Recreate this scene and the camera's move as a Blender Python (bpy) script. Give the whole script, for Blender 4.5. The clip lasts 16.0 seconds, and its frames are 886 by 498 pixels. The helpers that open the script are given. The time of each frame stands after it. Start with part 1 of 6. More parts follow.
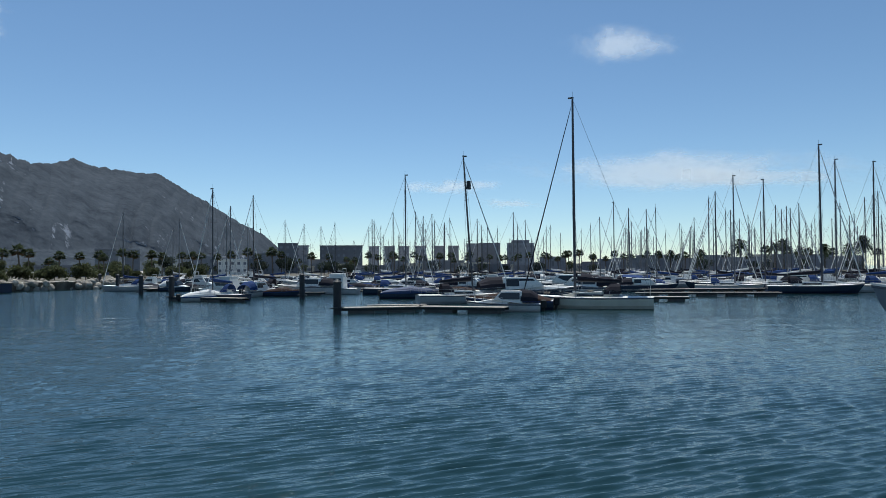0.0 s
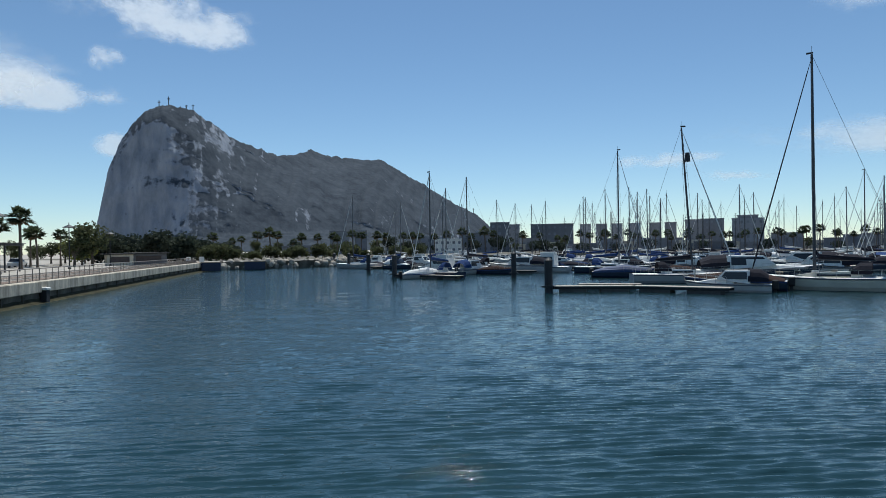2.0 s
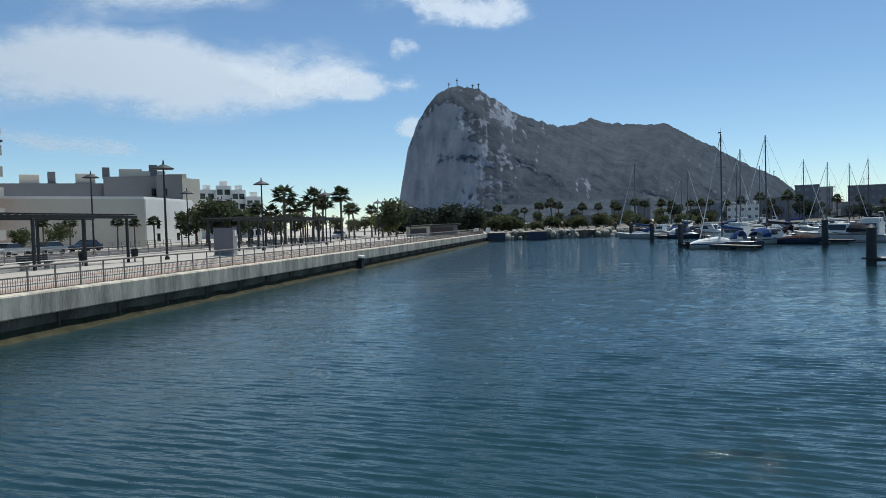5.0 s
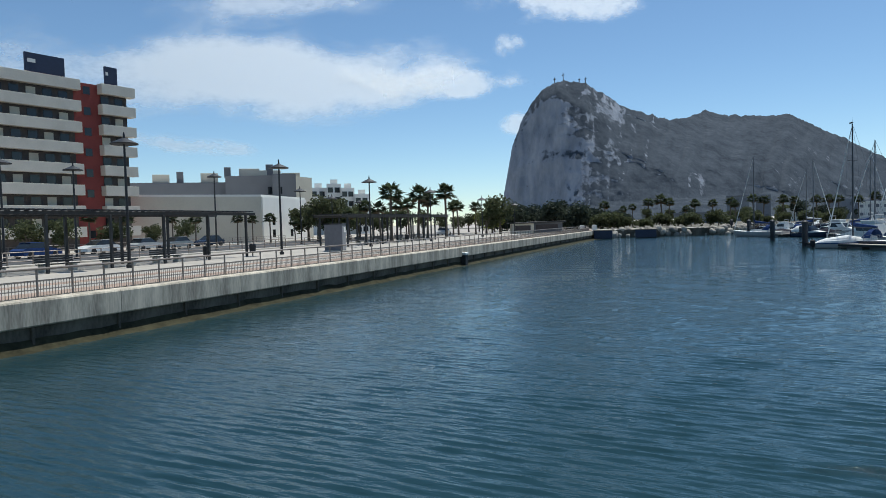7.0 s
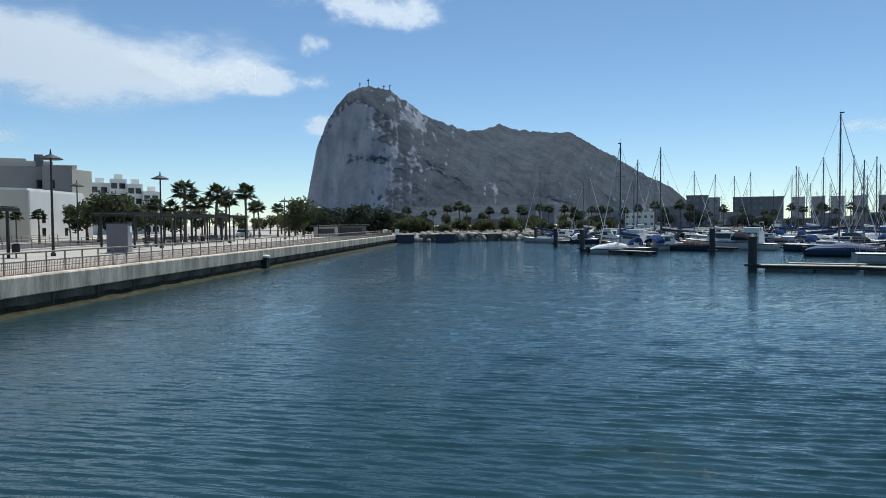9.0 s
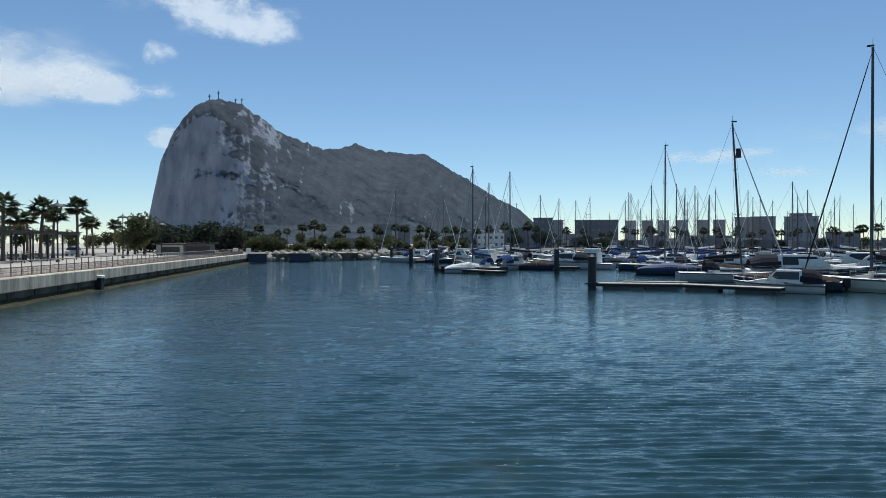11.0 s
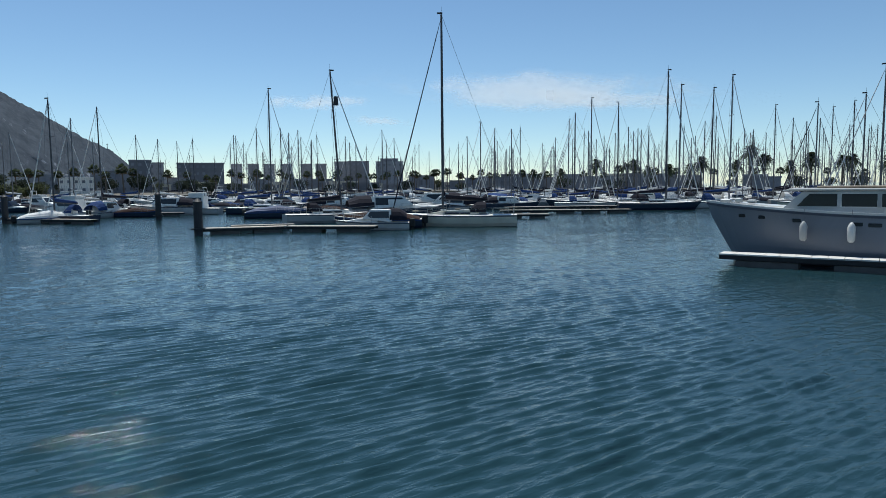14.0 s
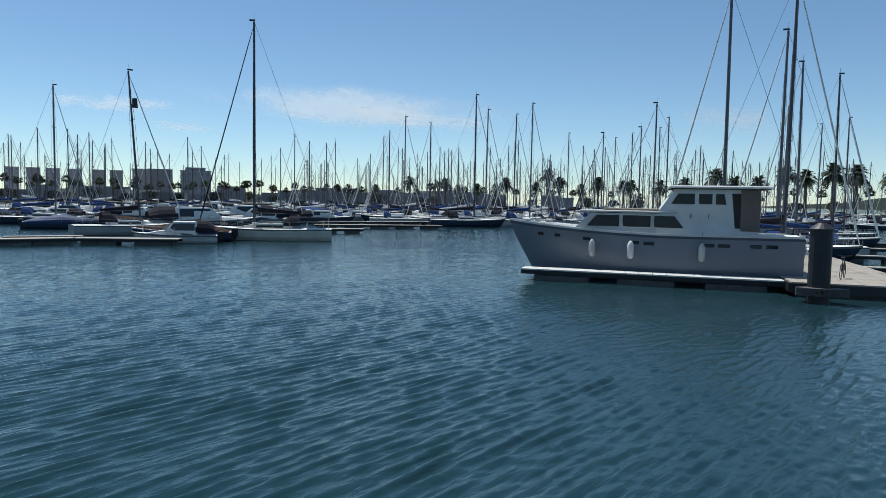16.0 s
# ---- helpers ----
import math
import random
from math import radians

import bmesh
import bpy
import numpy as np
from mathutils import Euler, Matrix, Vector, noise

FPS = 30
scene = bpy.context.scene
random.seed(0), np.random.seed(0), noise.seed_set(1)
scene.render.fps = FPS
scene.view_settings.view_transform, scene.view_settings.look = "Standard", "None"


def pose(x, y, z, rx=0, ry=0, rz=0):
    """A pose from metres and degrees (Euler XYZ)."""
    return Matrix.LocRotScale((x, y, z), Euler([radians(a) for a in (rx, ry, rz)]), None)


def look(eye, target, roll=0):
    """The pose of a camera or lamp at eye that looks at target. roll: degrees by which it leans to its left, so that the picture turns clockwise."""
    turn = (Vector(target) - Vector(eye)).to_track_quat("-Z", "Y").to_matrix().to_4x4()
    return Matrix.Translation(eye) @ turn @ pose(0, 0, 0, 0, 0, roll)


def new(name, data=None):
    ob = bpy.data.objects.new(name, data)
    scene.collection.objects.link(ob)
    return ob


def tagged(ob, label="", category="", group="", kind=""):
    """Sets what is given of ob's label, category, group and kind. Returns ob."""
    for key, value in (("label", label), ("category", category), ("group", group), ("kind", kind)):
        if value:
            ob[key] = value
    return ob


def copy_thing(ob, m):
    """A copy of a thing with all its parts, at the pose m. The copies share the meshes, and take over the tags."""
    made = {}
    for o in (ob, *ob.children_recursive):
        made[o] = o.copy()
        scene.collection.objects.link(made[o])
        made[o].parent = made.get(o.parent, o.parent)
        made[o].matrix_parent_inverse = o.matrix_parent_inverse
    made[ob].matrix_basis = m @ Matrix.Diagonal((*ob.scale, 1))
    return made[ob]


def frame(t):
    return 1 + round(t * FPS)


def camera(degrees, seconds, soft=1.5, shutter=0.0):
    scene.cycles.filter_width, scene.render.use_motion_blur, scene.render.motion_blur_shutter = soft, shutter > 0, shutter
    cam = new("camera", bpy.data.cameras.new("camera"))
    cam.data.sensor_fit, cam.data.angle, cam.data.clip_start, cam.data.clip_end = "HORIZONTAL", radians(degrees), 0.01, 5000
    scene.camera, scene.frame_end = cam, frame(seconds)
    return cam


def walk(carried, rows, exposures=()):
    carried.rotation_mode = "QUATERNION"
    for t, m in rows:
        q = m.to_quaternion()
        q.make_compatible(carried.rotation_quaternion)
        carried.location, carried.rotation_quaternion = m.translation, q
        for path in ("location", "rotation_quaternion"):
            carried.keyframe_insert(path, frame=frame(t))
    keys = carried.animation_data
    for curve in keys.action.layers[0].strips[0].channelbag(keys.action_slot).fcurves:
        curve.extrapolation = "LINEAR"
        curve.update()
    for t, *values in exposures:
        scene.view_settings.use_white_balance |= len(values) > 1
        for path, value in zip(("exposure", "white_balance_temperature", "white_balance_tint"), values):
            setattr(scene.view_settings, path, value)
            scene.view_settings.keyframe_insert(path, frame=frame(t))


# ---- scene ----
cam = camera(66.81, 16.0, soft=0.8)
EYE = 3.8
PATH = [
    (0.00, pose(0, 0, EYE, 91.58, 0.48, -0.00)),
    (0.50, pose(0, 0, EYE, 91.55, 0.62, 2.69)),
    (1.00, pose(0, 0, EYE, 90.95, 0.57, 7.63)),
    (1.50, pose(0, 0, EYE, 90.64, 0.69, 12.89)),
    (2.00, pose(0, 0, EYE, 89.94, 0.81, 17.84)),
    (2.50, pose(0, 0, EYE, 89.72, 1.29, 21.00)),
    (3.00, pose(0, 0, EYE, 89.57, 1.26, 24.46)),
    (3.50, pose(0, 0, EYE, 89.54, 1.52, 27.62)),
    (4.00, pose(0, 0, EYE, 89.00, 1.37, 31.45)),
    (4.50, pose(0, 0, EYE, 88.15, 1.68, 36.40)),
    (5.00, pose(0, 0, EYE, 87.89, 1.69, 41.44)),
    (5.20, pose(0, 0, EYE, 87.54, 1.62, 43.42)),
    (6.25, pose(0, 0, EYE, 87.70, 1.60, 51.40)),
    (7.30, pose(0, 0, EYE, 88.13, 1.51, 48.34)),
    (7.50, pose(0, 0, EYE, 88.10, 1.28, 46.19)),
    (8.00, pose(0, 0, EYE, 86.64, 0.47, 41.22)),
    (8.50, pose(0, 0, EYE, 86.98, 0.42, 37.45)),
    (9.00, pose(0, 0, EYE, 87.88, 0.43, 33.69)),
    (9.20, pose(0, 0, EYE, 87.99, 0.27, 32.30)),
    (11.30, pose(0, 0, EYE, 89.39, 0.51, 19.33)),
    (11.50, pose(0, 0, EYE, 89.14, 0.92, 17.61)),
    (12.00, pose(0, 0, EYE, 87.61, 1.00, 10.44)),
    (12.50, pose(0, 0, EYE, 87.48, 0.90, 3.15)),
    (13.00, pose(0, 0, EYE, 87.19, 1.30, -2.77)),
    (13.50, pose(0, 0, EYE, 85.86, 1.24, -7.51)),
    (14.00, pose(0, 0, EYE, 84.56, 0.50, -11.11)),
    (14.50, pose(0, 0, EYE, 84.27, -0.19, -14.61)),
    (15.00, pose(0, 0, EYE, 84.96, -0.15, -19.18)),
    (15.50, pose(0, 0, EYE, 85.69, -0.32, -22.87)),
    (16.00, pose(0, 0, EYE, 85.90, -1.09, -26.74)),
]
walk(cam, PATH, [(0.0, -0.10, 5750, 5), (2.5, -0.12, 5750, 5), (5.2, -0.05, 5750, 5), (8.0, 0.04, 5750, 5), (9.2, 0.02, 5750, 5), (11.3, -0.06, 5750, 5), (16.0, -0.05, 5750, 5)])

# ---- world and sun ----
SUN_AZ, SUN_EL = 12.0, 66.0
world = bpy.data.worlds.new("sky")
scene.world = world
world.use_nodes = True
wn, wl = world.node_tree.nodes, world.node_tree.links
sky = wn.new("ShaderNodeTexSky")
sky.sky_type = "NISHITA"
sky.sun_disc = False
sky.sun_elevation, sky.sun_rotation = radians(SUN_EL), radians(-SUN_AZ)
sky.altitude, sky.air_density, sky.dust_density, sky.ozone_density = 900, 0.92, 0.12, 2.1
sea_haze = wn.new("ShaderNodeMix")
sea_haze.data_type, sea_haze.blend_type = "RGBA", "MULTIPLY"
sea_haze.inputs[0].default_value = 1.0
sea_haze.inputs[7].default_value = (1.045, 1.045, 0.975, 1)
wl.new(sky.outputs[0], sea_haze.inputs[6]), wl.new(sea_haze.outputs[2], wn["Background"].inputs[0])
wn["Background"].inputs[1].default_value = 0.107
sun_data = bpy.data.lights.new("sun", "SUN")
sun_data.energy, sun_data.angle, sun_data.color = 5.0, radians(0.55), (1.0, 0.91, 0.78)
sun = new("sun", sun_data)
sun.matrix_world = look((-40 * math.sin(radians(SUN_AZ)), 40 * math.cos(radians(SUN_AZ)), 40 * math.tan(radians(SUN_EL))), (0, 0, 0))


# ---- materials ----
def mat(name, col, rough=0.6, metal=0.0, vary=0.25, scale=3.0, bump=0.1, fine=40.0, col2=None, spec=0.5, rand=0.0, stretch=(1, 1, 1)):
    """A painted or natural surface with variation at two scales, in the thing's own metres."""
    m = bpy.data.materials.new(name)
    m.use_nodes = True
    n, l = m.node_tree.nodes, m.node_tree.links
    b = n["Principled BSDF"]
    b.inputs["Roughness"].default_value, b.inputs["Metallic"].default_value = rough, metal
    b.inputs["Specular IOR Level"].default_value = spec
    co = n.new("ShaderNodeTexCoord")
    mp = n.new("ShaderNodeMapping")
    mp.inputs["Scale"].default_value = stretch
    l.new(co.outputs["Object"], mp.inputs[0])
    big, small = n.new("ShaderNodeTexNoise"), n.new("ShaderNodeTexNoise")
    for t, s in ((big, scale), (small, fine)):
        t.inputs["Scale"].default_value, t.inputs["Detail"].default_value = s, 5
        l.new(mp.outputs[0], t.inputs[0])
    mix = n.new("ShaderNodeMix")
    mix.data_type = "FLOAT"
    mix.inputs[0].default_value = 0.35
    l.new(big.outputs[0], mix.inputs[2]), l.new(small.outputs[0], mix.inputs[3])
    ramp = n.new("ShaderNodeValToRGB")
    dark = col2 or tuple(c * (1 - vary) for c in col)
    ramp.color_ramp.elements[0].color, ramp.color_ramp.elements[1].color = (*dark, 1), (*col, 1)
    ramp.color_ramp.elements[0].position, ramp.color_ramp.elements[1].position = 0.36, 0.62
    l.new(mix.outputs[0], ramp.inputs[0])
    out = ramp.outputs[0]
    if rand:
        info, hsv, mm = n.new("ShaderNodeObjectInfo"), n.new("ShaderNodeHueSaturation"), n.new("ShaderNodeMapRange")
        mm.inputs["To Min"].default_value, mm.inputs["To Max"].default_value = 1 - rand, 1 + rand
        l.new(info.outputs["Random"], mm.inputs[0]), l.new(mm.outputs[0], hsv.inputs["Value"]), l.new(out, hsv.inputs["Color"])
        out = hsv.outputs[0]
    l.new(out, b.inputs["Base Color"])
    if bump:
        bp = n.new("ShaderNodeBump")
        bp.inputs["Strength"].default_value, bp.inputs["Distance"].default_value = bump, 0.03
        l.new(mix.outputs[0], bp.inputs["Height"]), l.new(bp.outputs[0], b.inputs["Normal"])
    return m


GELCOAT = mat("gelcoat", (0.64, 0.64, 0.62), 0.32, vary=0.2, scale=0.8, bump=0.02, rand=0.3)
# darker copy of GELCOAT: backlit shade of the hull sides put into colour
SHADEHULL = mat("shaded_white_hull", (0.45, 0.44, 0.43), 0.4, vary=0.3, scale=0.7, bump=0.03, rand=0.25, stretch=(1, 1, 2))
DECK = mat("deck", (0.80, 0.79, 0.75), 0.55, vary=0.18, scale=2, bump=0.05)
NAVY = mat("navy_hull", (0.02, 0.03, 0.06), 0.25, vary=0.3, scale=1, bump=0.02)
GREYHULL = mat("grey_hull", (0.17, 0.19, 0.23), 0.3, vary=0.1, scale=0.6, bump=0.02)
CREAM = mat("cream_hull", (0.62, 0.58, 0.48), 0.35, vary=0.15, scale=1, bump=0.02)
STRIPE = mat("stripe", (0.05, 0.06, 0.09), 0.4, vary=0.2)
ANTIFOUL = mat("antifouling", (0.05, 0.045, 0.05), 0.7, vary=0.3)
GLASS = mat("tinted_glass", (0.02, 0.024, 0.028), 0.06, vary=0.1, bump=0)
ALU = mat("aluminium", (0.13, 0.13, 0.14), 0.45, 0.3, vary=0.15, bump=0.02, rand=0.25)
DARKMAST = mat("dark_mast", (0.06, 0.06, 0.07), 0.45, vary=0.2)
STEEL = mat("steel", (0.45, 0.46, 0.47), 0.3, 0.8, vary=0.15, bump=0)
ROPE = mat("rope", (0.16, 0.17, 0.19), 0.8, vary=0.2, bump=0)
CANVAS = mat("blue_canvas", (0.03, 0.06, 0.17), 0.85, vary=0.3, scale=4, bump=0.3, spec=0.1)
DARKCANVAS = mat("dark_canvas", (0.025, 0.025, 0.035), 0.85, vary=0.3, scale=4, bump=0.3, spec=0.1)
SAILCLOTH = mat("white_sailcloth", (0.7, 0.7, 0.68), 0.8, vary=0.2, scale=5, bump=0.3)
TEAK = mat("weathered_teak", (0.30, 0.25, 0.19), 0.75, vary=0.35, scale=3, stretch=(1, 6, 6))
PONTOON = mat("pontoon_planks", (0.42, 0.37, 0.31), 0.8, vary=0.3, scale=2, stretch=(1, 5, 1))
FLOATC = mat("float_concrete", (0.11, 0.105, 0.10), 0.8, vary=0.4, scale=2)
RUBBER = mat("black_rubber", (0.018, 0.018, 0.02), 0.7, vary=0.3)
PILEM = mat("pile_coating", (0.022, 0.024, 0.03), 0.55, vary=0.4, scale=1.5)
CONCRETE = mat("concrete", (0.58, 0.54, 0.47), 0.85, vary=0.32, scale=0.9, bump=0.25, fine=18)
CAPSTONE = mat("streaked_concrete", (0.62, 0.555, 0.44), 0.85, vary=0.62, scale=1.5, bump=0.25, fine=14, stretch=(1.2, 1.2, 0.2))
REDPAVE = mat("red_paving", (0.36, 0.26, 0.20), 0.85, vary=0.25, scale=0.8, fine=8)
PALEDECK = mat("pale_decking", (0.66, 0.64, 0.60), 0.7, vary=0.2, scale=2, stretch=(1, 5, 1))
PAVING = mat("pale_paving", (0.41, 0.375, 0.325), 0.85, vary=0.2, scale=0.5, fine=6)
ASPHALT = mat("asphalt", (0.06, 0.06, 0.062), 0.9, vary=0.25)
DARKWALL = mat("wet_wall", (0.17, 0.145, 0.11), 0.85, spec=0.2, vary=0.65, scale=0.9, bump=0.4, fine=9, stretch=(1, 1, 0.5))
ALGAE = mat("algae_shelf", (0.058, 0.054, 0.03), 0.9, vary=0.6, spec=0.12, scale=1.3, bump=0.8, fine=8)
DARKMETAL = mat("dark_metal", (0.03, 0.032, 0.035), 0.5, 0.3, vary=0.2)
RAILM = mat("rail_metal", (0.26, 0.22, 0.19), 0.5, 0.3, vary=0.3)
WHITEPAINT = mat("white_render", (0.80, 0.79, 0.74), 0.8, vary=0.1, scale=0.3, fine=4)
BEIGE = mat("beige_render", (0.60, 0.56, 0.46), 0.85, vary=0.12, scale=0.25, fine=4)
GREYREND = mat("grey_render", (0.16, 0.165, 0.175), 0.85, vary=0.15, scale=0.2, fine=4)
REDREND = mat("red_render", (0.26, 0.055, 0.045), 0.85, vary=0.15, scale=0.3, fine=4)
BALCONY = mat("balcony_cream", (0.66, 0.61, 0.52), 0.8, vary=0.12, scale=0.5, fine=5)
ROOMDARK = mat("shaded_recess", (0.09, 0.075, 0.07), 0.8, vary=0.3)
BOARD = mat("navy_board", (0.02, 0.03, 0.07), 0.5, vary=0.2)
TRUNK = mat("palm_trunk", (0.16, 0.13, 0.10), 0.95, vary=0.4, scale=3, bump=0.8, stretch=(1, 1, 5))
FROND = mat("palm_frond", (0.075, 0.095, 0.05), 0.6, spec=0.12, vary=0.45, scale=2, bump=0, rand=0.2)
DEADFROND = mat("dry_frond", (0.20, 0.15, 0.085), 0.9, vary=0.4, scale=3, bump=0)
LEAF = mat("leaf", (0.115, 0.13, 0.065), 0.6, spec=0.12, vary=0.5, scale=1.2, bump=0, rand=0.2)
LEAFY = mat("yellow_green_leaf", (0.19, 0.20, 0.05), 0.6, spec=0.12, vary=0.45, scale=1.2, bump=0)
PINE = mat("dark_foliage", (0.060, 0.076, 0.056), 0.7, spec=0.12, vary=0.5, scale=0.8, bump=0, rand=0.2)
STONE = mat("riprap_stone", (0.40, 0.36, 0.30), 0.9, vary=0.4, scale=1, bump=0.5, rand=0.3)
# pale render with bluish distance haze put into its colour
CITY = mat("hazed_render", (0.27, 0.28, 0.31), 0.85, vary=0.2, scale=0.05, fine=0.6, rand=0.25)
CITYDARK = mat("far_dark", (0.19, 0.205, 0.24), 0.7, vary=0.25, scale=0.05, fine=0.6, rand=0.2)


def let_light_through(m, share_):
    """Leaf blades pass part of the light that falls on their far side."""
    n, l = m.node_tree.nodes, m.node_tree.links
    b, out = n["Principled BSDF"], n["Material Output"]
    tl, mx = n.new("ShaderNodeBsdfTranslucent"), n.new("ShaderNodeMixShader")
    l.new(b.inputs["Base Color"].links[0].from_socket, tl.inputs[0])
    mx.inputs[0].default_value = share_
    l.new(b.outputs[0], mx.inputs[1]), l.new(tl.outputs[0], mx.inputs[2]), l.new(mx.outputs[0], out.inputs[0])


for leafy in (FROND, DEADFROND, LEAF, LEAFY):
    let_light_through(leafy, 0.45)
let_light_through(PINE, 0.35)


def rock_material():
    m = bpy.data.materials.new("hazed_limestone_and_scrub")
    m.use_nodes = True
    n, l = m.node_tree.nodes, m.node_tree.links
    b = n["Principled BSDF"]
    b.inputs["Roughness"].default_value, b.inputs["Specular IOR Level"].default_value = 0.95, 0.1
    co, geo, sep = n.new("ShaderNodeTexCoord"), n.new("ShaderNodeNewGeometry"), n.new("ShaderNodeSeparateXYZ")
    l.new(geo.outputs["Normal"], sep.inputs[0])
    mp = n.new("ShaderNodeMapping")
    mp.inputs["Scale"].default_value = (1, 1, 0.45)
    l.new(co.outputs["Object"], mp.inputs[0])

    def noise_at(s, src, det=8):
        t = n.new("ShaderNodeTexNoise")
        t.inputs["Scale"].default_value, t.inputs["Detail"].default_value, t.inputs["Roughness"].default_value = s, det, 0.62
        l.new(src, t.inputs[0])
        return t.outputs[0]

    def math_node(op, a, c):
        t = n.new("ShaderNodeMath")
        t.operation = op
        for i, v in enumerate((a, c)):
            if isinstance(v, (int, float)):
                t.inputs[i].default_value = v
            else:
                l.new(v, t.inputs[i])
        return t.outputs[0]

    streak, blotch, fine = noise_at(0.022, mp.outputs[0]), noise_at(0.007, co.outputs["Object"]), noise_at(0.06, co.outputs["Object"], 6)
    rockc, vegc = n.new("ShaderNodeValToRGB"), n.new("ShaderNodeValToRGB")
    # both colour ramps have the blue of distance haze mixed in
    for r, lo, hi in ((rockc, (0.18, 0.205, 0.25), (0.325, 0.35, 0.405)), (vegc, (0.030, 0.040, 0.055), (0.074, 0.089, 0.110))):
        r.color_ramp.elements[0].color, r.color_ramp.elements[1].color = (*lo, 1), (*hi, 1)
        r.color_ramp.elements[0].position, r.color_ramp.elements[1].position = 0.36, 0.66
    patch = noise_at(0.013, co.outputs["Object"], 6)
    l.new(streak, rockc.inputs[0]), l.new(math_node("ADD", math_node("MULTIPLY", fine, 0.4), math_node("MULTIPLY", patch, 0.6)), vegc.inputs[0])
    # bare where it is steep, scrub where it is not, broken up by the blotches
    f = math_node("ADD", sep.outputs[2], math_node("MULTIPLY", math_node("SUBTRACT", blotch, 0.5), 0.9))
    f = math_node("ADD", f, math_node("MULTIPLY", math_node("SUBTRACT", fine, 0.5), 0.8))
    scar = n.new("ShaderNodeMapRange")
    scar.inputs["From Min"].default_value, scar.inputs["From Max"].default_value, scar.inputs["To Max"].default_value = 0.62, 0.72, 0.34
    l.new(noise_at(0.014, co.outputs["Object"], 7), scar.inputs[0])
    f = math_node("SUBTRACT", f, scar.outputs[0])
    mr = n.new("ShaderNodeMapRange")
    mr.inputs["From Min"].default_value, mr.inputs["From Max"].default_value = 0.36, 0.54
    l.new(f, mr.inputs[0])
    mix = n.new("ShaderNodeMix")
    mix.data_type = "RGBA"
    l.new(mr.outputs[0], mix.inputs[0]), l.new(rockc.outputs[0], mix.inputs[6]), l.new(vegc.outputs[0], mix.inputs[7])
    l.new(mix.outputs[2], b.inputs["Base Color"])
    bp = n.new("ShaderNodeBump")
    bp.inputs["Strength"].default_value, bp.inputs["Distance"].default_value = 0.6, 14
    l.new(math_node("ADD", streak, math_node("MULTIPLY", fine, 0.35)), bp.inputs["Height"]), l.new(bp.outputs[0], b.inputs["Normal"])
    return m


def water_material():
    m = bpy.data.materials.new("sea_water")
    m.use_nodes = True
    n, l = m.node_tree.nodes, m.node_tree.links
    b = n["Principled BSDF"]
    b.inputs["Base Color"].default_value = (0.015, 0.041, 0.051, 1)
    b.inputs["Roughness"].default_value, b.inputs["IOR"].default_value = 0.02, 1.333
    co = n.new("ShaderNodeTexCoord")
    last = None
    # long-crested ripples across the wind, then short ones and a fine shiver
    for s, d, turn, long in ((2.4, 0.034, 23, 4.0), (5.2, 0.028, 24, 4.4), (9.5, 0.015, 21, 4.0), (19.0, 0.006, 30, 2.4), (40.0, 0.003, 0, 1.2)):
        mp, t, bp = n.new("ShaderNodeMapping"), n.new("ShaderNodeTexNoise"), n.new("ShaderNodeBump")
        mp.vector_type = "TEXTURE"
        mp.inputs["Rotation"].default_value, mp.inputs["Scale"].default_value = (0, 0, radians(turn)), (long, 1.0, 1.0)
        l.new(co.outputs["Object"], mp.inputs[0])
        t.inputs["Scale"].default_value, t.inputs["Detail"].default_value = s, 2
        bp.inputs["Distance"].default_value, bp.inputs["Strength"].default_value = d, 1.0
        l.new(mp.outputs[0], t.inputs[0]), l.new(t.outputs[0], bp.inputs["Height"])
        if last:
            l.new(last.outputs[0], bp.inputs["Normal"])
        last = bp
    l.new(last.outputs[0], b.inputs["Normal"])
    return m


